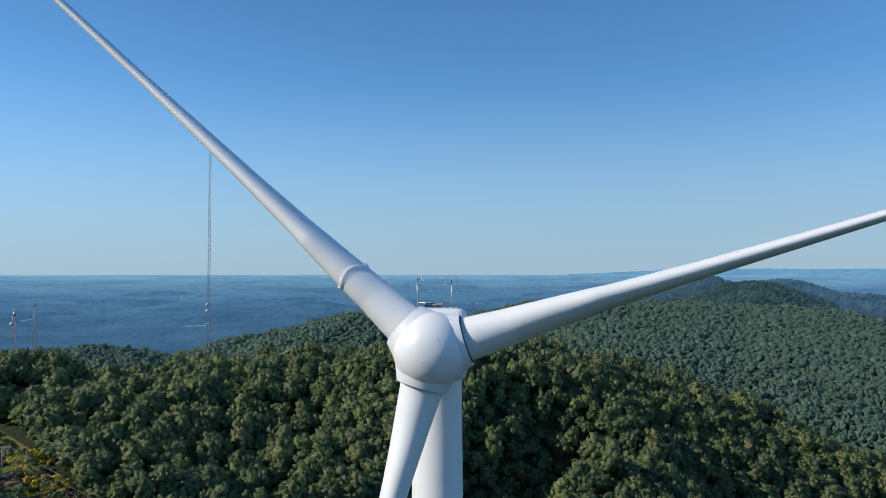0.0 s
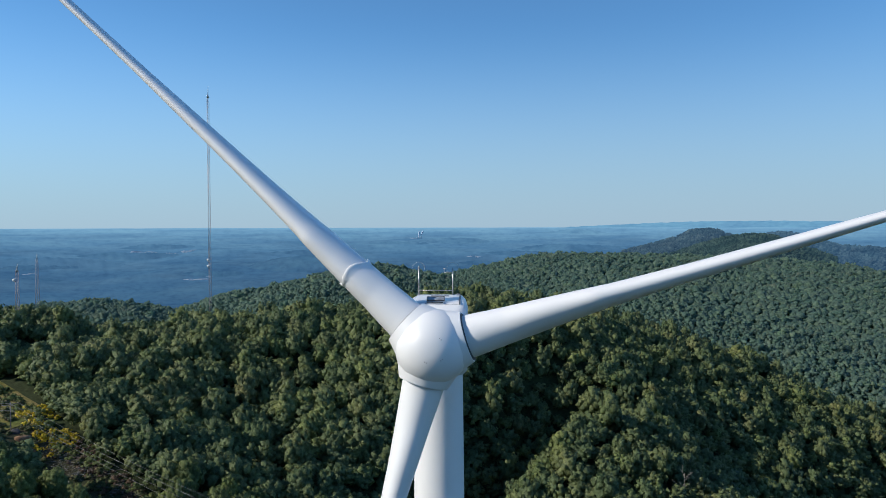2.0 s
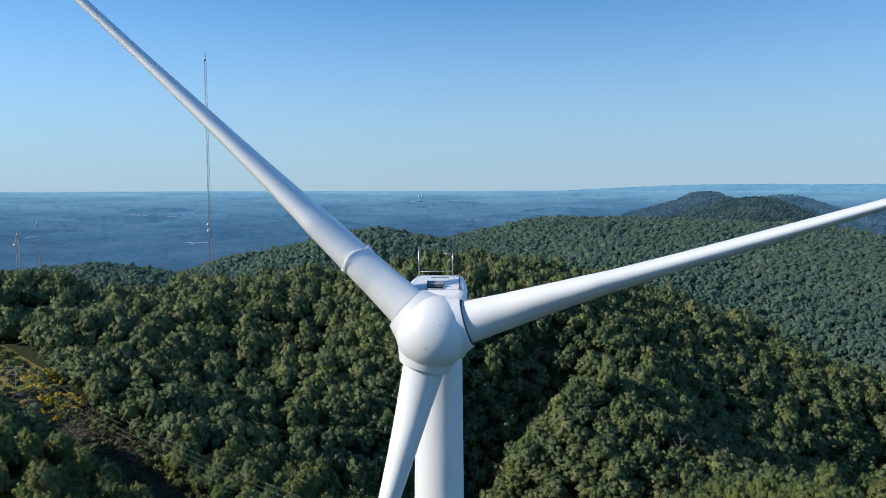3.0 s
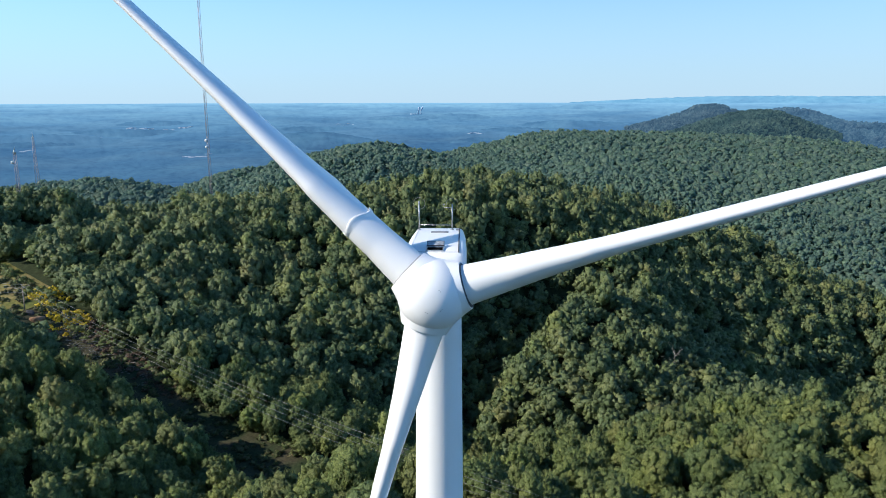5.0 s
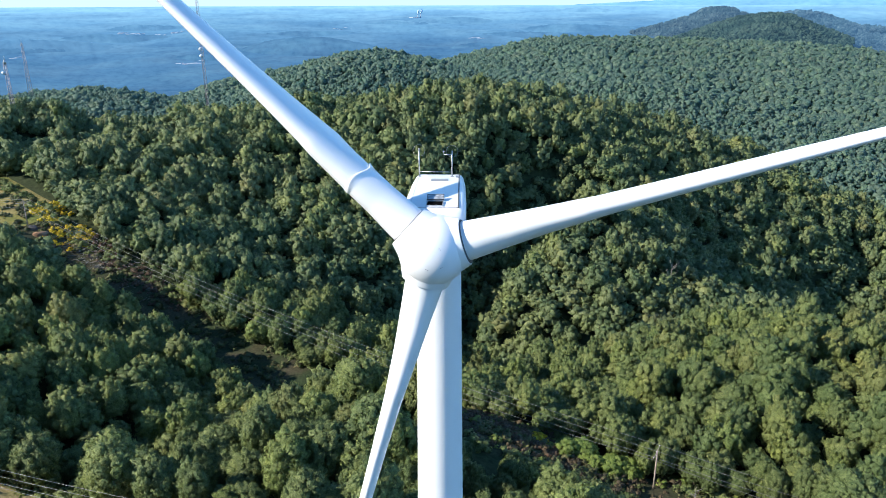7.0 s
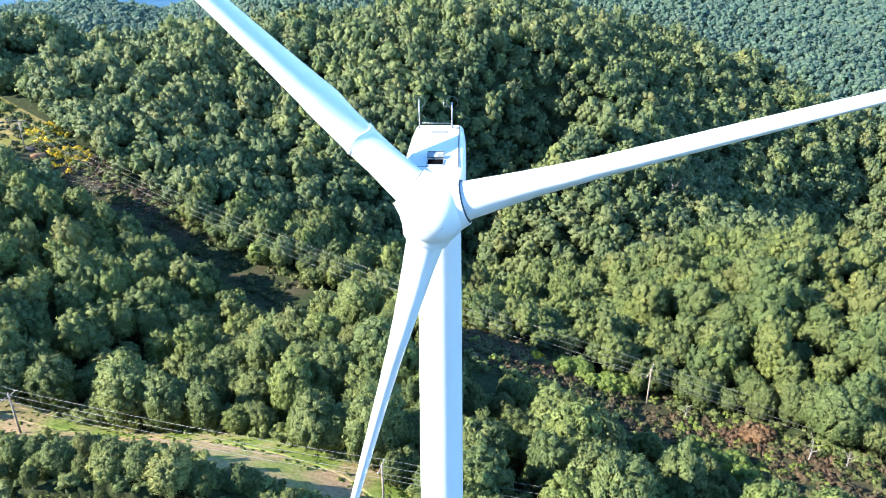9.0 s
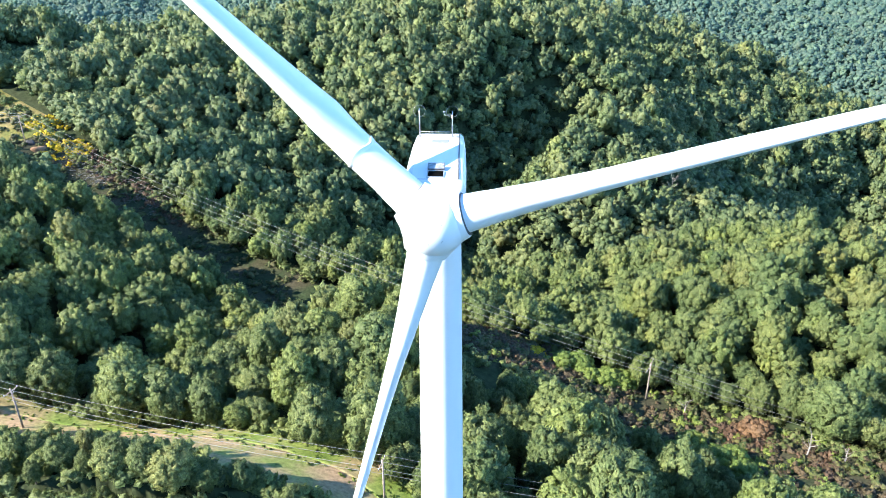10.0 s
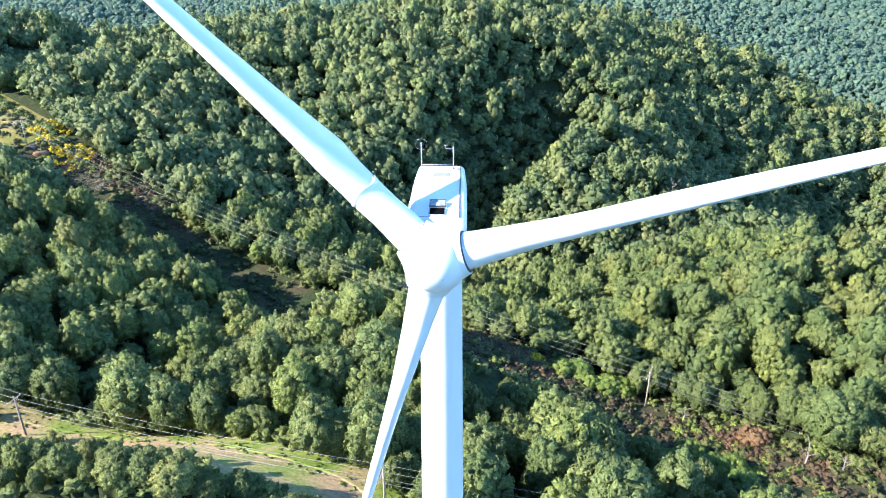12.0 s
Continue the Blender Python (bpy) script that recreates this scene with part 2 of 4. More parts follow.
def open_ground(name, stops, fine):
    m, n, l, b = material(name, 0.95, 0, 0.1)
    a = noise_tex(n, l, 0.11, 6)
    f = noise_tex(n, l, 1.6, 8)
    c1 = ramp(n, l, a.outputs["Fac"], stops)
    c2 = ramp(n, l, f.outputs["Fac"], fine)
    l.new(mix(n, l, c1.outputs["Color"], c2.outputs["Color"], 0.9, "MULTIPLY"), b.inputs["Base Color"])
    bump(n, l, b, f.outputs["Fac"], 0.7, 0.12)
    return m


M_GRASS = open_ground("rough_grass", [(0.38, (0.21, 0.25, 0.075)), (0.47, (0.31, 0.26, 0.13)), (0.58, (0.37, 0.265, 0.165))], [(0.3, (0.6, 0.6, 0.55)), (0.7, (1.15, 1.1, 1.05))])
M_VERGE = open_ground("green_verge", [(0.38, (0.14, 0.20, 0.045)), (0.48, (0.20, 0.25, 0.07)), (0.58, (0.30, 0.25, 0.13))], [(0.3, (0.6, 0.62, 0.55)), (0.7, (1.15, 1.1, 1.05))])
M_STRAW = open_ground("straw_meadow", [(0.35, (0.12, 0.13, 0.035)), (0.5, (0.19, 0.165, 0.055)), (0.65, (0.24, 0.19, 0.085))], [(0.3, (0.6, 0.6, 0.6)), (0.7, (1.1, 1.1, 1.05))])
# Brush brown, darkened further to carry the tree shade along the swath.
M_BRUSH = open_ground("shaded_brown_brush", [(0.35, (0.030, 0.046, 0.020)), (0.5, (0.050, 0.052, 0.029)), (0.65, (0.070, 0.060, 0.038))], [(0.3, (0.45, 0.45, 0.45)), (0.7, (1.15, 1.1, 1.05))])
M_SOIL = open_ground("raw_earth", [(0.35, (0.12, 0.075, 0.045)), (0.5, (0.20, 0.125, 0.08)), (0.65, (0.26, 0.17, 0.11))], [(0.3, (0.55, 0.55, 0.55)), (0.7, (1.15, 1.1, 1.05))])
M_ROCK = plain("dark_rock", (0.035, 0.034, 0.036), 0.8, 0, 0.5, 1.2)
M_GROUND = ground_material()
# Ridge ground painted in canopy colour, so shaded gaps between crowns read lighter.
M_FLOOR = open_ground("ridge_gap_lightening", [(0.36, (0.060, 0.098, 0.068)), (0.5, (0.074, 0.116, 0.080)), (0.62, (0.086, 0.130, 0.090))], [(0.3, (0.6, 0.6, 0.6)), (0.7, (1.1, 1.1, 1.1))])
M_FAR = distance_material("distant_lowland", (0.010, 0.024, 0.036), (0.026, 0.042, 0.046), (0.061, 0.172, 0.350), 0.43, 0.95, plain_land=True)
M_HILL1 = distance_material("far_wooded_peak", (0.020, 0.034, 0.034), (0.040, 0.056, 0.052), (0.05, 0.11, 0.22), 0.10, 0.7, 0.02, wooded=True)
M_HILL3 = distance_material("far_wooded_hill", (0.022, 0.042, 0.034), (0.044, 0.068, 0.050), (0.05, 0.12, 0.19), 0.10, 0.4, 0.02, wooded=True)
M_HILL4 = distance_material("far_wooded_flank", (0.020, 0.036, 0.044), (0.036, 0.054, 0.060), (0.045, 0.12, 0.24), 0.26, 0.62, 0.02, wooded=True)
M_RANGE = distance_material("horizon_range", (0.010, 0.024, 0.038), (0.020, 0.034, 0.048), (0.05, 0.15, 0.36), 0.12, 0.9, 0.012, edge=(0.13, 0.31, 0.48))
M_HILL2 = distance_material("blue_haze_hill", (0.008, 0.022, 0.034), (0.018, 0.034, 0.044), (0.055, 0.160, 0.330), 0.38, 0.92, 0.012, plain_land=True)


# ---- small builders ----
def part(name, bm, mat, parent=None, label="", smooth=True):
    me = bpy.data.meshes.new(name)
    bm.to_mesh(me)
    bm.free()
    for mm in (mat if isinstance(mat, (list, tuple)) else (mat,)):
        me.materials.append(mm)
    if smooth:
        me.polygons.foreach_set("use_smooth", [True] * len(me.polygons))
    ob = new(name, me)
    if parent is not None:
        ob.parent = parent
    if label:
        tagged(ob, label)
    return ob


def thing(name, at, label, category, group="", kind=""):
    return_ob = new(name)
    return_ob.matrix_basis = at
    return tagged(return_ob, label, category, group, kind)


def box(bm, m, sx, sy, sz, bevel=0.0, seg=2):
    g = bmesh.ops.create_cube(bm, size=1.0, matrix=m @ Matrix.Diagonal((sx, sy, sz, 1)))
    if bevel:
        es = list({e for v in g["verts"] for e in v.link_edges})
        bmesh.ops.bevel(bm, geom=es, offset=bevel, segments=seg, affect="EDGES", profile=0.5)


def rod(bm, a, b, r1, r2=None, seg=8):
    a, b = Vector(a), Vector(b)
    d = b - a
    m = Matrix.Translation((a + b) / 2) @ d.to_track_quat("Z", "Y").to_matrix().to_4x4()
    bmesh.ops.create_cone(bm, cap_ends=True, segments=seg, radius1=r1, radius2=r1 if r2 is None else r2, depth=d.length, matrix=m)


def loft(bm, rings, close=True, caps=True):
    """Skin a row of closed rings of points."""
    vs = [[bm.verts.new(p) for p in ring] for ring in rings]
    k = len(vs[0])
    for a, b in zip(vs, vs[1:]):
        for i in range(k):
            bm.faces.new((a[i], a[(i + 1) % k], b[(i + 1) % k], b[i]))
    if caps:
        bm.faces.new(vs[0][::-1])
        bm.faces.new(vs[-1])


# ---- the lie of the land ----
EYE0 = (1.2, -31.0)
HILLS = [4, 2, 1, 0, 0, 1, 3, 5, 7, 23, 13, 1, -1, 2, 3, 2, 6, 14, 12, -7, -4, 12, 13, 5, -5, -5, 12, 55, -34, 16, 12, -8, -12, 11, 29, -9, -12, 19, -1, -26, -7, -3, -7, 11, 13, 15, 13, 6.5, 24.5, 28.5, 12, -23, -37, -10, 14, 0, -2, -2, -9, 27, 32, -22, -32]
FAN = [30, 75, 125, 185, 260, 350, 450]
CREST_A = [(-20, 985, -32), (1, 960, -14), (63, 960, 1), (108, 960, 19), (138, 960, 36), (214, 960, 35), (364, 960, 31), (477, 960, 26), (568, 960, 3), (760, 930, -8), (1100, 900, -12)]
CREST_B = [(-345, 830, -54), (-318, 820, -38), (-246, 820, -2), (-145, 820, 18), (-104, 820, 28), (-65, 820, 20), (-12, 820, 2), (28, 820, -11), (70, 840, -32)]
CREST_C = [(-900, 760, -18), (-660, 760, -22), (-519, 760, -21), (-453, 760, -11), (-420, 760, -10), (-389, 760, -13), (-346, 760, -28), (-305, 770, -47)]

RAVINES_AND_RISES = [([(-6, 205, 0), (2, 228, 0), (14, 252, 0), (29, 273, 0), (44, 290, 0)], 31, 27), ([(20, 222, 0), (34, 245, 0), (52, 262, 0), (84, 272, 0)], -11, 18), ([(70, 235, 0), (105, 235, 0), (145, 225, 0)], -10, 38), ([(150, 225, 0), (172, 270, 0), (200, 330, 0)], 9, 20), ([(-95, 240, 0), (-60, 290, 0), (-50, 350, 0)], 7, 25), ([(-128, 186, 0), (-100, 169, 0), (-62, 142, 0), (-35, 124, 0)], 6, 15),
    # The rise at x -258, mostly out of view, is added to shade the hollow.
    ([(-205, 258, 0), (-188, 288, 0), (-176, 325, 0)], 24, 28), ([(-258, 262, 0), (-246, 300, 0), (-236, 345, 0)], -19, 34), ([(-290, 370, 0), (-220, 395, 0), (-150, 420, 0)], -14, 48), ([(24, 204, 0), (40, 196, 0), (55, 191, 0), (70, 201, 0), (92, 225, 0)], 8, 13), ([(200, 300, 0), (216, 335, 0), (238, 370, 0)], 11, 15),
    ([(100, 118, 0), (112, 142, 0), (124, 166, 0)], 6, 10), ([(-120, 111, 0), (-105, 123, 0), (-96, 139, 0)], 7, 10)]


def crest(x, y, line, slope, soft):
    best = np.full(x.shape, -1e9)
    for (ax, ay, az), (bx, by, bz) in zip(line, line[1:]):
        dx, dy = bx - ax, by - ay
        u = np.clip(((x - ax) * dx + (y - ay) * dy) / (dx * dx + dy * dy), 0, 1)
        d = np.hypot(x - ax - u * dx, y - ay - u * dy)
        best = np.maximum(best, az + u * (bz - az) - slope * (np.sqrt(d * d + soft * soft) - soft))
    return best


def ripple(x, y):
    return np.sin(x * 0.021 + 1.3 * np.sin(y * 0.013)) * np.cos(y * 0.017 + 0.9 * np.sin(x * 0.019)) + 0.5 * np.sin(x * 0.053 + y * 0.031) * np.cos(y * 0.047 - x * 0.021)


def land(x, y):
    x, y = np.asarray(x, float), np.asarray(y, float)
    r = np.hypot(x - EYE0[0], y - EYE0[1])
    near = np.full(x.shape, -20.0)
    i = 0
    for rad in FAN:
        s = 0.24 * rad if rad > 80 else 28.0
        for k in range(9):
            b = radians(-42 + 10.5 * k)
            near += HILLS[i] * np.exp(-((x - rad * math.sin(b)) ** 2 + (y + 31 - rad * math.cos(b)) ** 2) / (2 * s * s))
            i += 1
    # the flat summit on which the turbine stands, also behind the camera
    flat = np.exp(-(np.maximum(0, np.hypot(x, y + 10) - 25) / 45.0) ** 2)
    back = 1 / (1 + np.exp((y + 5) / 14.0))
    keep = np.clip(np.maximum(flat * (y < 40), back), 0, 1)
    near = near * (1 - keep) + 9.0 * keep
    near = near + 2.0 * ripple(x, y) * np.clip((r - 120) / 200, 0, 1)
    for line, deep, wide in RAVINES_AND_RISES:
        d = crest(x, y, line, 1.0 / wide, 0.35 * wide)
        near = near - deep * np.clip(1 + d, 0, 1) ** 1.3
    fall = np.clip((r - 470) / 220, 0, 1)
    near = near - 75 * fall * fall * (3 - 2 * fall)
    rid = np.maximum.reduce([crest(x, y, CREST_A, 0.27, 60), crest(x, y, CREST_B, 0.36, 30), crest(x, y, CREST_C, 0.33, 30)])
    rid = rid + 7.0 * ripple(x * 0.8 + 40, y * 0.8) * np.clip((900 - y) / 300, 0, 1)
    wake = np.clip((y - 380) / 120, 0, 1)
    rid = rid * wake - 200 * (1 - wake)
    z = np.where(near > rid, near, rid)
    d = np.abs(near - rid)
    z = z + 6.0 * np.exp(-d / 8.0) * wake
    # beyond the ridges: lowland rising slowly to the horizon line
    t = np.clip((r - 1100) / 3800, 0, 1)
    low = 82 - r * np.tan(np.radians(0.2 + 7.2 * (1 - t) ** 2.4)) + (8 * (1 - t) + 1.0) * ripple(x * 0.33, y * 0.33 + 5)
    mixr = np.clip((r - 1080) / 120, 0, 1)
    return z * (1 - mixr) + np.where(mixr > 0, low, 0) * mixr


def ground_sheet():
    rs = np.concatenate([np.linspace(0.01, 60, 26), np.geomspace(62, 1080, 190), np.geomspace(1090, 4950, 110)])
    az = np.radians(np.concatenate([np.arange(-45, 45.01, 0.3), np.arange(50, 314, 6.0)]))
    R, A = np.meshgrid(rs, az, indexing="ij")
    X, Y = EYE0[0] + R * np.sin(A), EYE0[1] + R * np.cos(A)
    Z = land(X.ravel(), Y.ravel())
    co = np.column_stack([X.ravel(), Y.ravel(), Z])
    nr, na = R.shape
    i, j = np.meshgrid(np.arange(nr - 1), np.arange(na), indexing="ij")
    k = (j + 1) % na
    faces = np.column_stack([(i * na + j).ravel(), (i * na + k).ravel(), ((i + 1) * na + k).ravel(), ((i + 1) * na + j).ravel()])[:, ::-1]
    me = bpy.data.meshes.new("ground")
    me.from_pydata(co.tolist(), [], faces.tolist())
    me.polygons.foreach_set("use_smooth", [True] * len(me.polygons))
    me.materials.append(M_GROUND)
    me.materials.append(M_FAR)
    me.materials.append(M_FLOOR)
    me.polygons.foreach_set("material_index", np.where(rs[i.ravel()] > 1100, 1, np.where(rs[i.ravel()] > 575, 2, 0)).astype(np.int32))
    return tagged(new("ground", me), "wooded mountain ground falling to a hazy blue lowland", "ground", kind="structure")


ground_sheet()


FAR_SHAPES = {}


def far_hill(name, bearing, dist, shape, depth, mat, label):
    """A far ridge: shape lists (bearing offset, height angle) of its crest; it falls away before and behind."""
    offs = np.array([s[0] for s in shape])
    tops = np.array([s[1] for s in shape])
    az = np.linspace(offs[0], offs[-1], 90)
    top = np.interp(az, offs, tops)
    for _ in range(3):
        top[1:-1] = (top[:-2] + 2 * top[1:-1] + top[2:]) / 4
    top = top + 0.02 * np.sin(az * 9 + dist) + 0.012 * np.sin(az * 23)
    rows = np.linspace(-1, 1, 25)
    A, R = np.meshgrid(np.radians(az + bearing), rows)
    dd = dist + depth * R
    X, Y = EYE0[0] + dd * np.sin(A), EYE0[1] + dd * np.cos(A)
    Z = 83 + dist * np.tan(np.radians(np.tile(top, (25, 1)))) - 0.34 * depth * (np.abs(R) ** 1.35) + 4 * ripple(X * 0.6, Y * 0.6) * np.abs(R)
    m = len(az)
    i, j = np.meshgrid(np.arange(24), np.arange(m - 1), indexing="ij")
    a = (i * m + j).ravel()
    me = bpy.data.meshes.new(name)
    FAR_SHAPES[name] = (bearing, dist, az, top, depth, mat)
    me.from_pydata(np.column_stack([X.ravel(), Y.ravel(), Z.ravel()]).tolist(), [], np.column_stack([a, a + 1, a + m + 1, a + m]).tolist())
    me.polygons.foreach_set("use_smooth", [True] * len(me.polygons))
    me.materials.append(mat)
    return tagged(new(name, me), label, "hills", kind="structure")


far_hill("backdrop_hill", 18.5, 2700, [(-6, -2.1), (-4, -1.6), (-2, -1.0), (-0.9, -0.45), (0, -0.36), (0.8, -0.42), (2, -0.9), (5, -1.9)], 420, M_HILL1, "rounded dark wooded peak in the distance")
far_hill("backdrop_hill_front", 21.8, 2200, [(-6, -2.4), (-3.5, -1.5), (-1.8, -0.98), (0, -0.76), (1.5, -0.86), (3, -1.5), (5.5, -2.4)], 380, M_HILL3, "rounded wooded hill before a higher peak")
far_hill("backdrop_ridge", 29, 2450, [(-8.5, -1.2), (-7, -0.85), (-5.2, -0.62), (-4.2, -0.7), (-3.2, -1.0), (-1.7, -1.52), (1.2, -1.72), (5, -1.9), (9, -2.2)], 420, M_HILL4, "wooded ridge in the distance, tinted with blue haze")
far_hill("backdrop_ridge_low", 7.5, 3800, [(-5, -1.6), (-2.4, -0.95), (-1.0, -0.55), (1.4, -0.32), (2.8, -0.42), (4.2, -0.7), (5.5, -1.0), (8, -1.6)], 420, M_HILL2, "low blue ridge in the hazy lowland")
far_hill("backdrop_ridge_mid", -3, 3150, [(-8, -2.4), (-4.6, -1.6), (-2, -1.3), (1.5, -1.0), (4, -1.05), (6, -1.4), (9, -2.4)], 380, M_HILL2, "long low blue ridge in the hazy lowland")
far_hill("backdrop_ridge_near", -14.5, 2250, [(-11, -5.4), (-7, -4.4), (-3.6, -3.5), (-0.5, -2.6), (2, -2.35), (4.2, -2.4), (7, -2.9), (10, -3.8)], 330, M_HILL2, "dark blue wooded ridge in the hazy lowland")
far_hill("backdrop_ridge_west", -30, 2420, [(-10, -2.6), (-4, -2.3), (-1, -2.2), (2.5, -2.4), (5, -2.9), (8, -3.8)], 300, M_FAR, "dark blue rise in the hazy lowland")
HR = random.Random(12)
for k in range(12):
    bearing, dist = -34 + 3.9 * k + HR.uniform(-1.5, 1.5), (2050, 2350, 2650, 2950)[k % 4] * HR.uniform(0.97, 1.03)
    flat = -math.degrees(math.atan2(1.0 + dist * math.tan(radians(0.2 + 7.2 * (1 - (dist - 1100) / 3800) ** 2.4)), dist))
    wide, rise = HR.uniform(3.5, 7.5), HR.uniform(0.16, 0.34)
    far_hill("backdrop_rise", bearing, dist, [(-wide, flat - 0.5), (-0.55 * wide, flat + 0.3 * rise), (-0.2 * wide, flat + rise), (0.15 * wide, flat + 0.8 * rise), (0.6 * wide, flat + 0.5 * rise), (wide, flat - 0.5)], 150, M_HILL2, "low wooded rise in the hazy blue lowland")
far_hill("backdrop_range", 23, 4700, [(-20, -0.5), (-14, -0.14), (-8, 0.14), (-5, 0.24), (0, 0.27), (3, 0.22), (7, 0.25), (11, 0.16), (18, 0.1)], 180, M_RANGE, "long mountain range on the horizon, pale with blue haze")
far_hill("backdrop_ridge_right", 33, 4000, [(-7, -0.7), (-3, -0.45), (1, -0.4), (6, -0.5), (10, -0.6)], 350, M_HILL4, "mountain flank in the distance, tinted with blue haze")


def ground_at(x, y):
    return float(land(np.array([x]), np.array([y]))[0])


# ---- wind turbine ----
HUB = Vector((0.0, -3.4, 77.9))
TILT, YAW = 4.95, 1.0
turbine = thing("wind_turbine", pose(0, 0, 0), "white three-bladed wind turbine at rest on a tubular steel tower", "wind turbine")


def steps(r, table):
    """Smooth value at r from a short table of (r, value)."""
    for (a, p), (c, q) in zip(table, table[1:]):
        if r <= c:
            u = min(1, max(0, (r - a) / (c - a)))
            return p + (q - p) * u
    return table[-1][1]


CHORD = [(1.4, 1.67), (3.0, 1.70), (4.2, 2.10), (5.2, 2.45), (6.4, 3.05), (10, 2.63), (17.3, 1.70), (28, 1.25), (36, 0.6), (38.6, 0.16)]
THICK = [(1.4, 1.65), (3.0, 1.37), (5.0, 1.11), (7.0, 0.84), (10, 0.67), (17.3, 0.40), (26, 0.27), (36, 0.12), (38.6, 0.04)]


def blade_ring(r, pitch, grow=1.0):
    """The blade's outline at r metres from the hub centre."""
    u = min(1, max(0, (r - 2.6) / 4.6))
    u = u * u * (3 - 2 * u)
    c, tk = steps(r, CHORD) * grow, steps(r, THICK) * grow
    le = c * (0.5 * (1 - u) + 0.355 * u)
    tw = radians(pitch + 24.0 * math.exp(-max(0, r - 2) / 4.2))
    ring = []
    for i in range(56):
        a = 2 * math.pi * i / 56
        px = 0.5 - 0.5 * math.cos(a)
        foil = 5 * (0.2969 * math.sqrt(px) - 0.126 * px - 0.3516 * px ** 2 + 0.2843 * px ** 3 - 0.1036 * px ** 4)
        side = 1 if i <= 28 else -1
        hgt = tk * ((1 - u) * 0.5 * math.sin(a) + u * side * foil)
        along = px * c - le
        bend = 0.066 * r - 3.3 * (r / 38.6) ** 2      # the slight bow of a long blade
        ring.append((along * math.sin(tw) + hgt * math.cos(tw), along * math.cos(tw) - hgt * math.sin(tw) + bend, r))
    return ring


def blade_mesh(pitch):
    """A feathered blade along +z from the hub centre; leading edge to the wind (-y)."""
    bm = bmesh.new()
    stations = [1.395, 1.6, 2.2, 3.0, 3.6, 4.2, 4.8, 5.4, 6.1, 6.8, 7.6, 8.6, 10, 12, 14, 17.3, 20, 24, 28, 32, 35, 37, 38, 38.6]
    fine = [a + (b - a) * k / 4 for a, b in zip(stations, stations[1:]) for k in range(4)] + stations[-1:]
    loft(bm, [blade_ring(r, pitch) for r in fine])
    bmesh.ops.recalc_face_normals(bm, faces=bm.faces)
    for e in bm.edges:      # a crisp trailing edge
        if len(e.link_faces) == 2 and e.calc_face_angle(0) > radians(50):
            e.smooth = False
    return bm


AXIS = Matrix.Translation(HUB) @ pose(0, 0, 0, -TILT, 0, YAW)
ROTOR = Matrix.Translation(HUB) @ pose(0, 0, 0, 0, 0, -7.4) @ pose(0, 0, 0, -TILT)
ANGLES = (17.1, 138.55, 255.45)
for angle in ANGLES:
    blade = part("blade", blade_mesh(-0.7), M_WHITE, turbine)
    blade.matrix_basis = ROTOR @ pose(0, 0, 0, 0, 90 - angle, 0)
    bm = bmesh.new()
    for a, b, r in ((1.30, 1.43, 0.92 if angle == ANGLES[0] else 0.836),):
        rod(bm, (0, 0, a), (0, 0, b), r, r, 40)
    part("bearing_gap", bm, M_SEAM, blade, "dark gap at the blade root")
    if angle == ANGLES[1]:
        bm = bmesh.new()
        rings = []
        TORN = (16, 17, 18, 19, 44, 45, 46)      # where the sheet stands off, bent
        for r, grow in ((4.06, 1.004), (4.18, 1.03), (4.28, 1.075), (4.30, 1.06), (4.25, 1.002)):
            rings.append([(x, y, z + 0.09 * math.sin(0.34 * k) * (grow > 1.01) + 0.09 * (k in TORN) * (grow > 1.04)) for k, (x, y, z) in enumerate([p if k not in TORN or grow < 1.02 else q for k, (p, q) in enumerate(zip(blade_ring(r, -0.7, grow), blade_ring(r, -0.7, grow + 0.05)))])])
        loft(bm, rings, caps=False)
        bmesh.ops.recalc_face_normals(bm, faces=bm.faces)
        part("root_collar", bm, M_WHITE, blade, "white sheet collar standing off the blade root")


def spinner():
    bm = bmesh.new()
    rings = []
    prof = [(-1.62, 0.0), (-1.60, 0.25), (-1.52, 0.55), (-1.36, 0.86), (-1.10, 1.13), (-0.75, 1.33), (-0.35, 1.43), (0.1, 1.46), (0.6, 1.42), (1.0, 1.34), (1.15, 1.22)]
    for y, r in prof[1:]:
        rings.append([(r * math.cos(2 * math.pi * k / 48), y, r * math.sin(2 * math.pi * k / 48)) for k in range(48)])
    loft(bm, rings)
    bmesh.ops.recalc_face_normals(bm, faces=bm.faces)
    return bm


hub = part("spinner", spinner(), M_WHITE, turbine, "rounded white nose cone with dirt specks")
hub.matrix_basis = AXIS
for angle in ANGLES:
    bm = bmesh.new()
    rod(bm, (0, 0, 0.45), (0, 0, 1.40), 1.33, 0.975, 48)
    for e in bm.edges:
        e.smooth = e.calc_face_angle(0) < radians(40)
    sleeve = part("root_sleeve", bm, M_WHITE, hub)
    sleeve.matrix_basis = AXIS.inverted() @ ROTOR @ pose(0, 0, 0, 0, 90 - angle, 0)


def tower():
    bm = bmesh.new()
    z0 = 8.0
    rings = []
    for z in (z0, z0 + 0.05, 30, 52, 70, 76.35, 76.4):
        r = 0.5 * (2.08 + (76.4 - z) * 0.0225)
        rings.append([(r * math.cos(2 * math.pi * k / 64), r * math.sin(2 * math.pi * k / 64), z) for k in range(64)])
    loft(bm, rings)
    return bm


tw = part("tower", tower(), M_TOWER, turbine, "smooth white tapering tower")
tw.matrix_basis = pose(0.1, 0.5, 0)


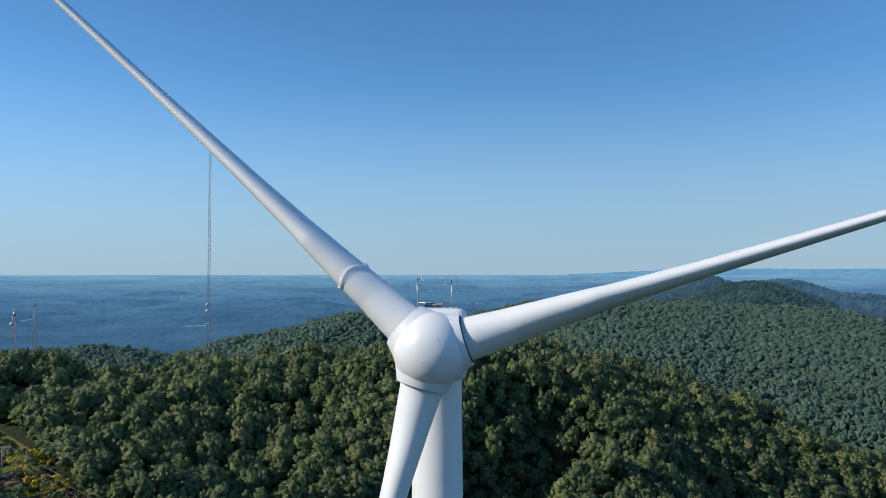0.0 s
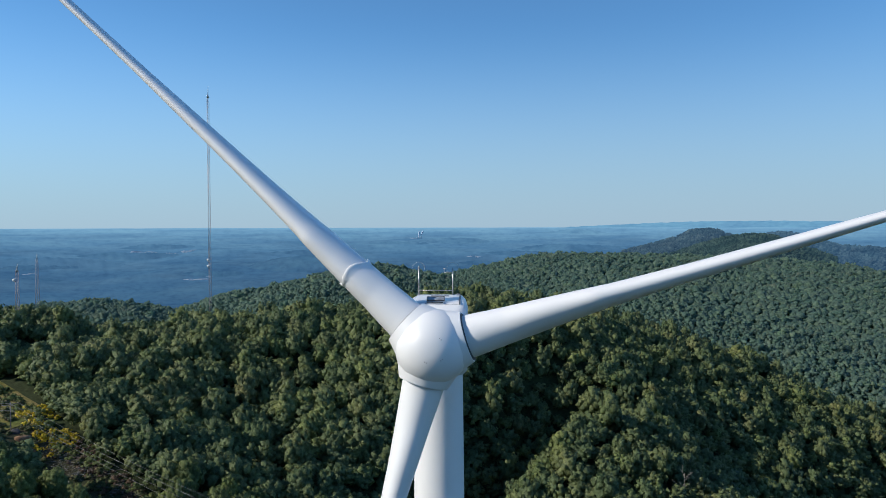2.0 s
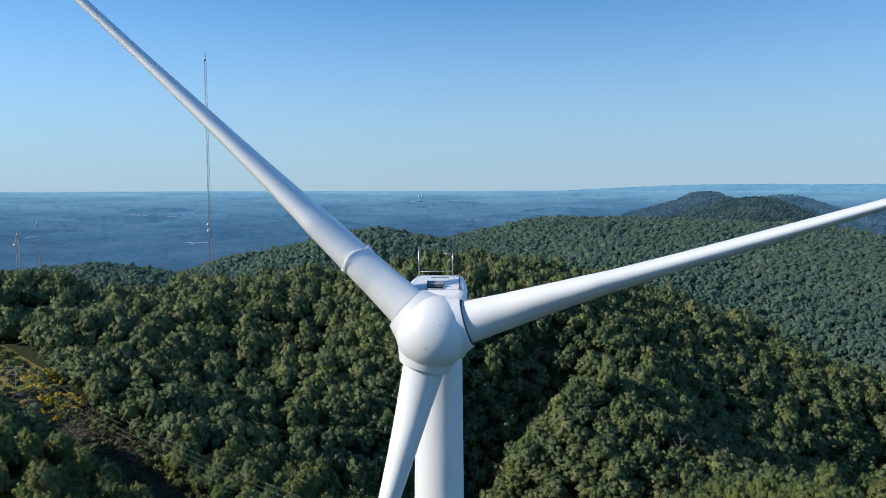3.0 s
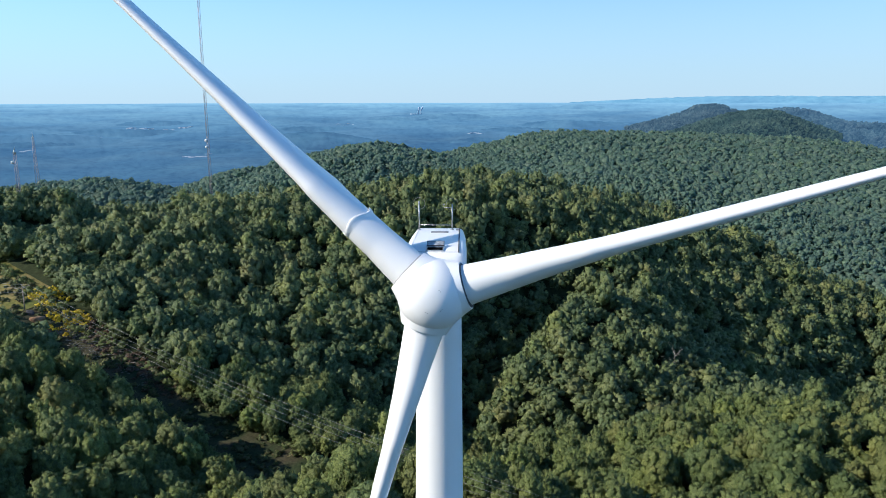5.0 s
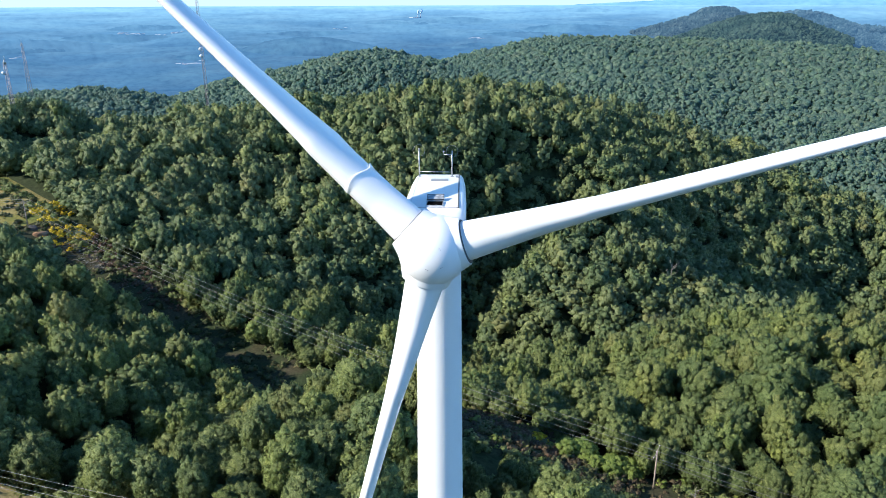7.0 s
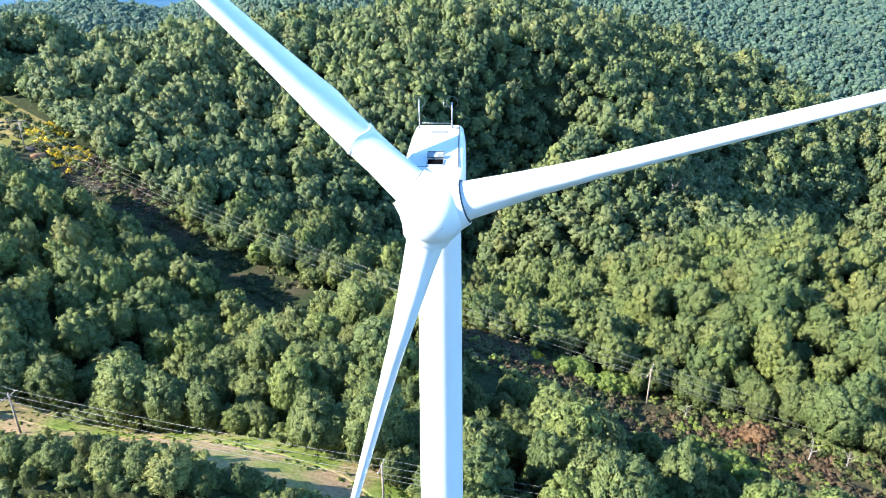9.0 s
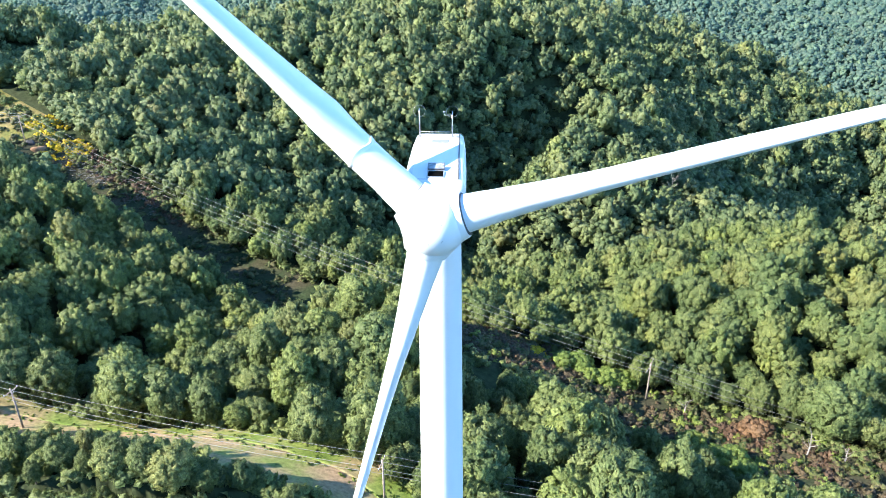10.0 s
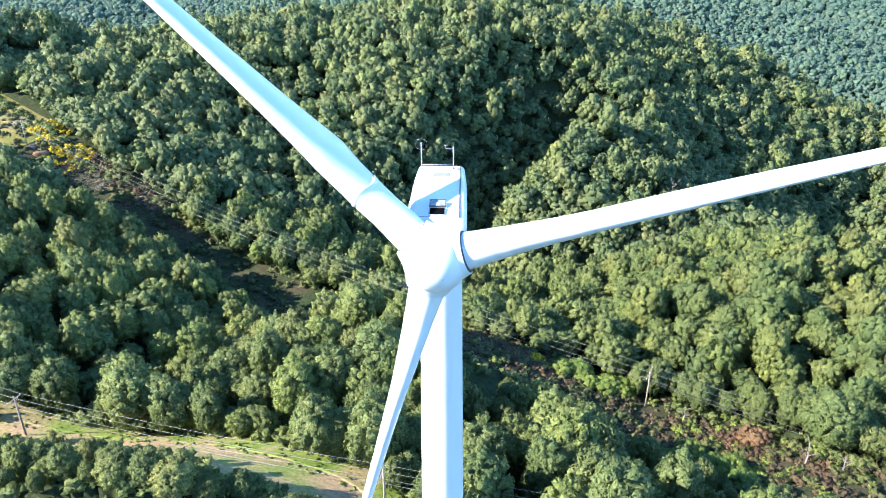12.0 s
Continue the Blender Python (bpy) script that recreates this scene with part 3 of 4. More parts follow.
def nacelle():
    bm = bmesh.new()
    rings = []
    for y, w, zt, zb, rr in ((-2.62, 2.3, 79.1, 76.9, 0.5), (-2.46, 2.66, 79.42, 76.6, 0.34), (0.0, 2.74, 79.31, 76.4, 0.32), (3.2, 2.68, 79.17, 76.5, 0.32), (5.1, 2.5, 79.08, 77.0, 0.3), (5.45, 2.2, 78.9, 77.4, 0.3)):
        ring = []
        for cx, cz, a0 in ((w / 2 - rr, zt - rr, 0), (-w / 2 + rr, zt - rr, 90), (-w / 2 + rr, zb + rr, 180), (w / 2 - rr, zb + rr, 270)):
            for k in range(7):
                a = radians(a0 + 15 * k)
                ring.append((cx + rr * math.cos(a), y, cz + rr * math.sin(a)))
        rings.append(ring)
    loft(bm, rings)
    bmesh.ops.recalc_face_normals(bm, faces=bm.faces)
    return bm


part("nacelle", nacelle(), M_WHITE, turbine, "boxy white nacelle with rounded roof edges")


# ---- power-line corridors and the access clearing (kept free of trees) ----
SWATH = [(-260, 275), (-200, 234), (-160, 206), (-140.5, 192), (-120, 181.5), (-98, 170.5), (-77, 160), (-60, 149), (-45, 139), (-30, 124), (-14, 112), (1, 103.5), (12.5, 96.5), (27, 92), (36, 87), (42, 81), (51, 75), (60.5, 67.5), (68, 61), (90, 42)]
TRACK = [(-150, 78), (-79, 65), (-47, 59), (-31, 54), (-15, 49), (-4, 38), (0, 12)]


def dist_to(x, y, line):
    best = np.full(np.shape(x), 1e9)
    for (ax, ay), (bx, by) in zip(line, line[1:]):
        dx, dy = bx - ax, by - ay
        u = np.clip(((x - ax) * dx + (y - ay) * dy) / (dx * dx + dy * dy), 0, 1)
        best = np.minimum(best, np.hypot(x - ax - u * dx, y - ay - u * dy))
    return best


# ---- trees ----
rng = np.random.default_rng(7)


def ball(levels):
    bm = bmesh.new()
    bmesh.ops.create_icosphere(bm, subdivisions=levels, radius=1.0)
    v = np.array([x.co[:] for x in bm.verts])
    f = np.array([[q.index for q in p.verts] for p in bm.faces])
    bm.free()
    return v, f


BALLS = {0: ball(1), 1: ball(2)}
LUMP = (np.array([[1, 0, 0], [-1, 0, 0], [0, 1, 0], [0, -1, 0], [0, 0, 1], [0, 0, -1]], float), np.array([[0, 2, 4], [2, 1, 4], [1, 3, 4], [3, 0, 4], [2, 0, 5], [1, 2, 5], [3, 1, 5], [0, 3, 5]]))


def unit(a):
    return a / np.maximum(np.linalg.norm(a, axis=-1, keepdims=True), 1e-6)


def crown(seed, clumps, cards, size, core=1, tall=1.0, clump=0.26, lump=False):
    """One crown, radius 1 across, foot near z = 0: a rounded dome of boughs, coated with leafy clumps and loose leaf sprays.
    Returns points, triangles and the outward direction at each point."""
    g = np.random.default_rng(seed)
    mid = np.array([0, 0, 0.80 * tall])
    shape = np.array([1, 1, 0.92 * tall])
    boughs = unit(g.normal(size=(7, 3)) + np.array([0, 0, 0.5]))

    def reach(d):
        return 0.70 + 0.24 * (np.maximum(0, d @ boughs.T) ** 7).max(axis=1)
    vs, fs, ns, n0 = [], [], [], 0
    bv, bf = BALLS[core]
    out = unit(bv)
    p = mid + out * (0.94 * reach(out) * g.uniform(0.92, 1.04, len(bv)))[:, None] * shape
    vs.append(p)
    ns.append(out)
    fs.append(bf)
    n0 = len(bv)
    bv, bf = LUMP if lump else BALLS[0]
    i = np.arange(clumps)
    h = 1 - 1.72 * (i + 0.5) / clumps + g.uniform(-0.05, 0.05, clumps)
    a = 2.39996 * i + g.uniform(-0.25, 0.25, clumps)
    k = np.sqrt(np.maximum(0, 1 - h * h))
    d = unit(np.column_stack([k * np.cos(a), k * np.sin(a), h]))
    C = mid + d * (reach(d) * g.uniform(0.90, 1.12, clumps))[:, None] * shape
    R = clump * g.uniform(0.70, 1.30, clumps)
    for c, r in zip(C, R):
        spin = np.linalg.qr(g.normal(size=(3, 3)))[0]
        spin *= np.sign(np.linalg.det(spin))
        b = bv @ spin.T
        p = c + b * r * (1 + g.uniform(-0.28, 0.28, len(bv)))[:, None]
        vs.append(p)
        ns.append(unit(b + 0.75 * unit((p - mid) / shape) + g.normal(scale=0.25, size=b.shape)))
        fs.append(bf + n0)
        n0 += len(bv)
    pick = g.choice(clumps, cards, p=R ** 2 / (R ** 2).sum())
    q = unit(g.normal(size=(cards, 3)) + 0.9 * d[pick] + np.array([0, 0, 0.25]))
    P = C[pick] + q * (R[pick] * g.uniform(0.80, 1.18, cards))[:, None]
    nrm = unit(q + g.normal(scale=0.4, size=(cards, 3)))
    t1 = unit(np.cross(nrm, g.normal(size=(cards, 3))))
    t2 = np.cross(nrm, t1)
    s = (size * g.uniform(0.6, 1.4, cards))[:, None]
    tri = np.stack([P - t1 * s - t2 * s * 0.6, P + t1 * s - t2 * s * 0.6 - nrm * s * 0.2, P + t2 * s * 1.1 + nrm * s * 0.15], axis=1)
    vs.append(tri.reshape(-1, 3))
    ns.append(np.repeat(unit(q + 0.9 * unit((P - mid) / shape) + g.normal(scale=0.42, size=(cards, 3))), 3, axis=0))
    fs.append((n0 + np.arange(3 * cards)).reshape(-1, 3))
    return np.concatenate(vs), np.concatenate(fs), np.concatenate(ns)


def treetop(seed, tall):
    """A far tree's rounded, lumpy top."""
    g = np.random.default_rng(seed)
    bv, bf = BALLS[0]
    vs = [bv * g.uniform(0.8, 1.1, len(bv))[:, None] * np.array([1, 1, 0.95 * tall]) + np.array([0, 0, 0.7 * tall])]
    ns = [unit(bv + 0.14 * g.normal(size=bv.shape))]
    fs = [bf[bv[bf].mean(axis=1)[:, 2] > -0.55]]
    for k in range(3):
        a, q = 2.1 * k + g.uniform(0, 6), LUMP[0]
        vs.append(q * g.uniform(0.42, 0.6) + np.array([0.62 * math.cos(a), 0.62 * math.sin(a), (0.75 + 0.3 * k) * tall]))
        ns.append(unit(q + np.array([0, 0, 0.5]) + 0.14 * g.normal(size=q.shape)))
        fs.append(LUMP[1][:4] + len(bv) + 6 * k)
    return np.concatenate(vs), np.concatenate(fs), np.concatenate(ns)


def raw_mesh(name, v, f, mats, normals=None, tones=None):
    me = bpy.data.meshes.new(name)
    me.vertices.add(len(v))
    me.vertices.foreach_set("co", np.ascontiguousarray(v, np.float32).ravel())
    me.loops.add(3 * len(f))
    me.loops.foreach_set("vertex_index", np.ascontiguousarray(f, np.int32).ravel())
    me.polygons.add(len(f))
    me.polygons.foreach_set("loop_start", np.arange(0, 3 * len(f), 3, dtype=np.int32))
    for m in mats:
        me.materials.append(m)
    me.polygons.foreach_set("use_smooth", [normals is not None] * len(f))
    me.update(calc_edges=True)
    if normals is not None:
        me.normals_split_custom_set_from_vertices(unit(np.asarray(normals)).tolist())
    if tones is not None:
        me.attributes.new("tree", "FLOAT", "POINT").data.foreach_set("value", np.ascontiguousarray(tones, np.float32))
    return me


def scatter(r0, r1, step, half):
    """Jittered places over the fan of hillside in front of the turbine."""
    xs = np.arange(-r1, r1, step)
    X, Y = np.meshgrid(xs, np.arange(-40, r1, step * 0.88))
    X = X + (np.arange(X.shape[0]) % 2)[:, None] * step / 2
    X, Y = X.ravel() + rng.uniform(-0.36, 0.36, X.size) * step, Y.ravel() + rng.uniform(-0.36, 0.36, X.size) * step
    r = np.hypot(X - EYE0[0], Y - EYE0[1])
    az = np.degrees(np.arctan2(X - EYE0[0], Y - EYE0[1]))
    ok = (r >= r0) & (r < r1) & (np.abs(az) < half)
    wx, wy = np.array(SWATH, float).T
    north = Y > np.interp(X, wx, wy)
    open_side = np.where(north, 8.5 + 4.0 * (X < -85) + 3.0 * (X < -122) + 1.0 * (X > 0), 12.5 + 2.0 * (X < -45) + 1.8 * (X > 0))
    ok &= dist_to(X, Y, SWATH) > open_side + 1.5 * np.sin(X * 0.11)
    tx, ty = np.array(TRACK[:6], float).T
    side = Y - np.interp(X, tx, ty)
    ok &= ~((side > -11.0 + 1.5 * np.sin(X * 0.21)) & (side < 6.5 + 1.0 * np.sin(X * 0.17)) & (X < 2))
    ok &= np.hypot(X, Y) > 34
    return X[ok], Y[ok]


def forest(name, X, Y, protos, rad, label, mat=M_LEAF, bole=1.6, squash=1.04, low=0.70, more=0.75):
    """All the farther trees of one stretch of hillside in one mesh."""
    V, Fc, N, n0 = [], [], [], 0
    Z = land(X, Y)
    kind = rng.integers(0, len(protos), len(X))
    size = rng.uniform(*rad, len(X)) * (1 + 0.16 * np.sin(X * 0.09 + 2 * np.sin(Y * 0.05)) * np.cos(Y * 0.08))
    turn = rng.uniform(0, 2 * np.pi, len(X))
    grow = low + more * rng.uniform(0, 1, len(X)) ** 1.6
    tone = rng.uniform(0, 1, len(X))
    T = []
    for x, y, z, k, s, a, h in zip(X, Y, Z, kind, size, turn, grow):
        v, f, d = protos[k]
        c1, s1 = math.cos(a), math.sin(a)
        turned = np.array([[c1, -s1, 0], [s1, c1, 0], [0, 0, 1]])
        V.append((v * np.array([1.08 * s, 1.08 * s, squash * s * h])) @ turned.T + np.array([x, y, z + bole * h]))
        N.append(d @ turned.T)
        Fc.append(f + n0)
        T.append(np.full(len(v), tone[len(T)]))
        n0 += len(v)
    me = raw_mesh(name, np.concatenate(V), np.concatenate(Fc), [mat], np.concatenate(N), np.concatenate(T))
    return tagged(new(name, me), label, "woods", kind="stuff")


def tree_trunk(seed, tall):
    g = np.random.default_rng(seed)
    bm = bmesh.new()
    pts = [Vector((0, 0, -0.6)), Vector((g.uniform(-.15, .15), g.uniform(-.15, .15), 2.5)), Vector((g.uniform(-.3, .3), g.uniform(-.3, .3), 4.8)), Vector((g.uniform(-.3, .3), g.uniform(-.3, .3), 6.8))]
    for a, b, r1, r2 in zip(pts, pts[1:], (0.30, 0.24, 0.17), (0.24, 0.17, 0.08)):
        rod(bm, a, b, r1, r2, 7)
    for i in range(5):
        a = 1.26 * i + g.uniform(-0.4, 0.4)
        z = 2.6 + 0.6 * i
        rod(bm, (0.0, 0.0, z), (1.9 * math.cos(a), 1.9 * math.sin(a), z + 1.3), 0.10, 0.04, 5)
    return bm


# the nearest trees, each one a thing
NEAR = []
for i in range(8):
    v, f, d = crown(100 + i, 110, 1250, 0.055, 1, (1.0, 1.2, 0.9, 1.35)[i % 4], 0.21, True)
    me = raw_mesh("crown", v * np.array([3.35, 3.35, 4.5]) + np.array([0, 0, 1.2]), f, [M_LEAF], d)
    t = new("tree")
    tagged(t, "broad-leaved tree in full green leaf on the hillside", "tree", "hillside trees")
    c = new("crown", me)
    c.parent = t
    part("trunk", tree_trunk(50 + i, 1.0), M_BARK, t)
    NEAR.append(t)
X, Y = scatter(52, 232, 5.4, 44)
wx, wy = np.array(SWATH, float).T
tx, ty = np.array(TRACK[:6], float).T
order = np.argsort(np.hypot(X - EYE0[0], Y - EYE0[1]))
first = order[:286]
rest = order[286:]
for n, i in enumerate(first):
    s = (0.55 + 0.85 * rng.uniform() ** 1.3) * (0.50 if Y[i] < np.interp(X[i], tx, ty) and X[i] < 2 else 1.0)
    if X[i] > -6 and dist_to(X[i], Y[i], SWATH) < 26 and Y[i] < np.interp(X[i], wx, wy):
        s = min(0.64 * s, 0.70)
    m = Matrix.Translation((X[i], Y[i], ground_at(X[i], Y[i]))) @ Matrix.Rotation(rng.uniform(0, 6.28), 4, "Z")
    k = int(rng.integers(0, 8))
    if n < 8:
        NEAR[n].matrix_basis = m
        NEAR[n].scale = (s, s, s * rng.uniform(0.9, 1.15))
    else:
        t = copy_thing(NEAR[k], m)
        t.scale = (s * rng.uniform(0.88, 1.3), s * rng.uniform(0.88, 1.3), s * rng.uniform(0.85, 1.2))
for n, (x, y, s) in enumerate(((-37, 40, 0.52), (-41.5, 41, 0.6), (-33, 40, 0.45), (-46, 43, 0.5), (-29, 42, 0.5), (-54, 43, 0.6), (-22, 41, 0.42), (-60, 47, 0.55))):
    t = copy_thing(NEAR[n], Matrix.Translation((x, y, ground_at(x, y))) @ Matrix.Rotation(1.7 * n, 4, "Z"))
    t.scale = (1.15 * s, 1.15 * s, s)
OLIVE = crown(150, 120, 1500, 0.05, 1, 1.0, 0.2, True)
for n, (x, y, w) in enumerate(((-37.5, 40, 3.3), (-30, 37.5, 2.8), (-46, 41, 2.4), (-13, 33, 2.6))):
    t = thing("tree", pose(x, y, ground_at(x, y), 0, 0, 70 * n), "pale olive-green bushy tree beside the grassy clearing", "tree", "hillside trees")
    v, f, d = OLIVE
    c = new("crown", raw_mesh("crown", v * np.array([w, w, w * 0.95]) + np.array([0, 0, 0.5]), f, [M_OLIVE], d))
    c.parent = t
    part("trunk", tree_trunk(90 + n, 1.0), M_BARK, t).scale = (0.5, 0.5, 0.5)
MID = [crown(200 + i, 48, 240, 0.09, 1, (1.0, 1.2, 0.9, 1.35)[i % 4], 0.245, True) for i in range(8)]
FARM = [crown(300 + i, 17, 105, 0.13, 0, (1.0, 1.3, 0.9)[i % 3], 0.33, True) for i in range(8)]
LUMPY = [crown(420 + i, 7, 6, 0.22, 0, (1.0, 1.25)[i % 2], 0.5, True) for i in range(8)]
RIDGE = [treetop(400 + i, (1.0, 1.2)[i % 2]) for i in range(8)]
forest("hillside_woods", X[rest], Y[rest], MID, (2.3, 4.0), "dense green broad-leaved woods on the near slopes", squash=1.2)
X2, Y2 = scatter(232, 560, 5.7, 38)
hid = np.hypot(X2, Y2 + 31) > 475          # the far side of the crest is thinner
keep = ~hid | (rng.uniform(size=len(X2)) < np.where(X2 > 0.4 * Y2, 0.8, 0.2))
X2, Y2 = X2[keep], Y2[keep]
forest("slope_woods", X2, Y2, FARM, (2.7, 4.6), "dense green broad-leaved woods over the wooded spur", M_LEAF_MID, 1.4, 1.12)
X3, Y3 = scatter(560, 1130, 5.9, 36)
hid = Y3 > 960 + 0.0 * X3          # and so is the far side of the long ridge
keep = (~hid | (rng.uniform(size=len(X3)) < 0.1)) & (land(X3, Y3) > -90)
X3, Y3 = X3[keep], Y3[keep]
nearer = np.hypot(X3 - EYE0[0], Y3 - EYE0[1]) < 800
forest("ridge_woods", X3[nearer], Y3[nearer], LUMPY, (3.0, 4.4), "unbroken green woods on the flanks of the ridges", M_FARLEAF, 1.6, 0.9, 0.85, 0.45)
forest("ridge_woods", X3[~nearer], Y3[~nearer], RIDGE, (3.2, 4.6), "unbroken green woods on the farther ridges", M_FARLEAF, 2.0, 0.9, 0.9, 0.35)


def hill_woods(name, count, size, label):
    """Treetops over the near side of a far hill."""
    # The treetops share the hill's material, with its painted haze glow.
    bearing, dist, az, top, depth, mat = FAR_SHAPES[name]
    u, R = rng.uniform(az[0], az[-1], count), rng.uniform(-0.75, 0.1, count)
    A, dd = np.radians(u + bearing), dist + depth * R
    X, Y = EYE0[0] + dd * np.sin(A), EYE0[1] + dd * np.cos(A)
    Z = 83 + dist * np.tan(np.radians(np.interp(u, az, top))) - 0.34 * depth * (np.abs(R) ** 1.35) + 4 * ripple(X * 0.6, Y * 0.6) * np.abs(R)
    V, F, N = [], [], []
    for n in range(count):
        v, f, d = RIDGE[n % len(RIDGE)]
        V.append(v * size * rng.uniform(0.7, 1.2) + np.array([X[n], Y[n], Z[n] - 0.3 * size]))
        F.append(f + n * len(v))
        N.append(d)
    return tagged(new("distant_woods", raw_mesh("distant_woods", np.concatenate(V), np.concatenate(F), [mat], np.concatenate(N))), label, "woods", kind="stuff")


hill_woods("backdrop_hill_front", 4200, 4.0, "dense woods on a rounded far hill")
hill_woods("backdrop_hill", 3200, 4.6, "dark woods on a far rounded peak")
hill_woods("backdrop_ridge", 4200, 4.6, "woods on a far ridge, tinted with blue haze")


# ---- nacelle fittings ----
nac = bpy.data.objects["nacelle"]


def fitting(name, build, mat, label="", smooth=False, parent=nac):
    bm = bmesh.new()
    build(bm)
    return part(name, bm, mat, parent, label, smooth)


for a in (48, 58, 238, 248, 310, 320):
    u = radians(a)

    def bolt(bm, u=u):
        rod(bm, (0.50 * math.cos(u), -1.50, 0.50 * math.sin(u)), (0.50 * math.cos(u), -1.545, 0.50 * math.sin(u)), 0.016, 0.016, 8)
    fitting("bolt", bolt, M_SEAM, "", False, hub)
def roof(y):
    """Height of the nacelle's roof, which falls a little to the rear."""
    return 79.42 - 0.045 * (y + 2.4)


# Solid black slab on the roof; its colour replaces the interior's shade.
fitting("hatch_opening", lambda bm: box(bm, pose(0.02, -1.76, roof(-1.76) + 0.005, -2.6), 0.66, 0.80, 0.06), M_HATCH_SHADE, "black slab painted as the shaded inside of the open roof hatch")
fitting("hatch_rim", lambda bm: [box(bm, pose(0.02 + dx, -1.76 + dy, roof(-1.76 + dy) + 0.02), sx, sy, 0.07, 0.01) for dx, dy, sx, sy in ((0.355, 0, 0.05, 0.88), (-0.355, 0, 0.05, 0.88), (0, 0.42, 0.66, 0.04), (0, -0.42, 0.66, 0.04))], M_GREY)
lid = fitting("hatch_lid", lambda bm: box(bm, pose(0.02, -0.97, roof(-0.97) + 0.13, 9), 0.72, 0.52, 0.05, 0.02), M_LIDTOP, "grey hatch lid propped open")
fitting("lid_frame", lambda bm: [box(bm, pose(0.02, -0.97, roof(-0.97) + 0.13, 9) @ pose(dx, dy, 0.008), sx, sy, 0.065, 0.008) for dx, dy, sx, sy in ((0.365, 0, 0.02, 0.56), (-0.365, 0, 0.02, 0.56), (0, 0.265, 0.73, 0.02), (0, -0.265, 0.73, 0.02))], M_SEAM, parent=nac)
fitting("roof_seam", lambda bm: box(bm, pose(1.02, 1.3, roof(1.3) - 0.002, -2.58), 0.06, 7.5, 0.06), M_SEAM, "dark joint along the roof")
fitting("roof_seam", lambda bm: box(bm, pose(0.0, -2.36, roof(-2.36) - 0.03), 2.1, 0.05, 0.07), M_SEAM, "dark joint across the roof")
fitting("roof_seam", lambda bm: box(bm, pose(-1.04, 1.3, roof(1.3) - 0.006, -2.58), 0.02, 7.3, 0.03), M_LID, "faint joint along the roof")
fitting("roof_window", lambda bm: box(bm, pose(0.05, 3.6, roof(3.6) + 0.012, -2.58), 0.86, 0.46, 0.04, 0.012), M_PANEL, "pale grey roof light")
fitting("lifting_eye", lambda bm: box(bm, pose(0.92, 4.4, roof(4.4) + 0.03), 0.16, 0.22, 0.08, 0.02), M_GREY)
for x, y, top, arm in ((-1.03, 4.6, 80.46, 0), (0.65, 4.55, 80.44, 1)):
    def sensor_pole(bm):
        rod(bm, (x, y, roof(y) - 0.1), (x, y, top), 0.035, 0.03, 10)
        rod(bm, (x, y, roof(y) - 0.05), (x, y, roof(y) + 0.02), 0.10, 0.10, 12)
    p = fitting("sensor_mast", sensor_pole, M_STEEL, "thin grey instrument mast", True)

    def sensor(bm):
        if arm:
            rod(bm, (x, y, top - 0.20), (x - 0.42, y, top - 0.20), 0.016, None, 6)
            rod(bm, (x - 0.42, y, top - 0.20), (x - 0.42, y, top - 0.03), 0.014, None, 6)
            for k in range(3):
                a = 2.09 * k
                rod(bm, (x - 0.42, y, top - 0.03), (x - 0.42 + 0.07 * math.cos(a), y + 0.07 * math.sin(a), top - 0.03), 0.02, 0.025, 6)
        else:
            rod(bm, (x, y, top), (x, y, top + 0.10), 0.05, 0.03, 8)
            rod(bm, (x, y - 0.16, top + 0.07), (x, y + 0.12, top + 0.07), 0.012, None, 6)
    fitting("lightning_ring", lambda bm: [rod(bm, (x + 0.30 * math.cos(q), y, top - 0.02 + 0.30 * math.sin(q)), (x + 0.30 * math.cos(q + 0.2618), y, top - 0.02 + 0.30 * math.sin(q + 0.2618)), 0.006, None, 5) for q in (0.2618 * k for k in range(24))], M_STEEL, "thin wire ring round the mast's head", True, p)
    fitting("wind_sensor", sensor, M_GREY, "small wind gauge", True, p)
fitting("cross_bar", lambda bm: rod(bm, (-1.03, 4.6, roof(4.6) + 0.24), (0.65, 4.55, roof(4.6) + 0.24), 0.018, None, 6), M_STEEL, "", True)


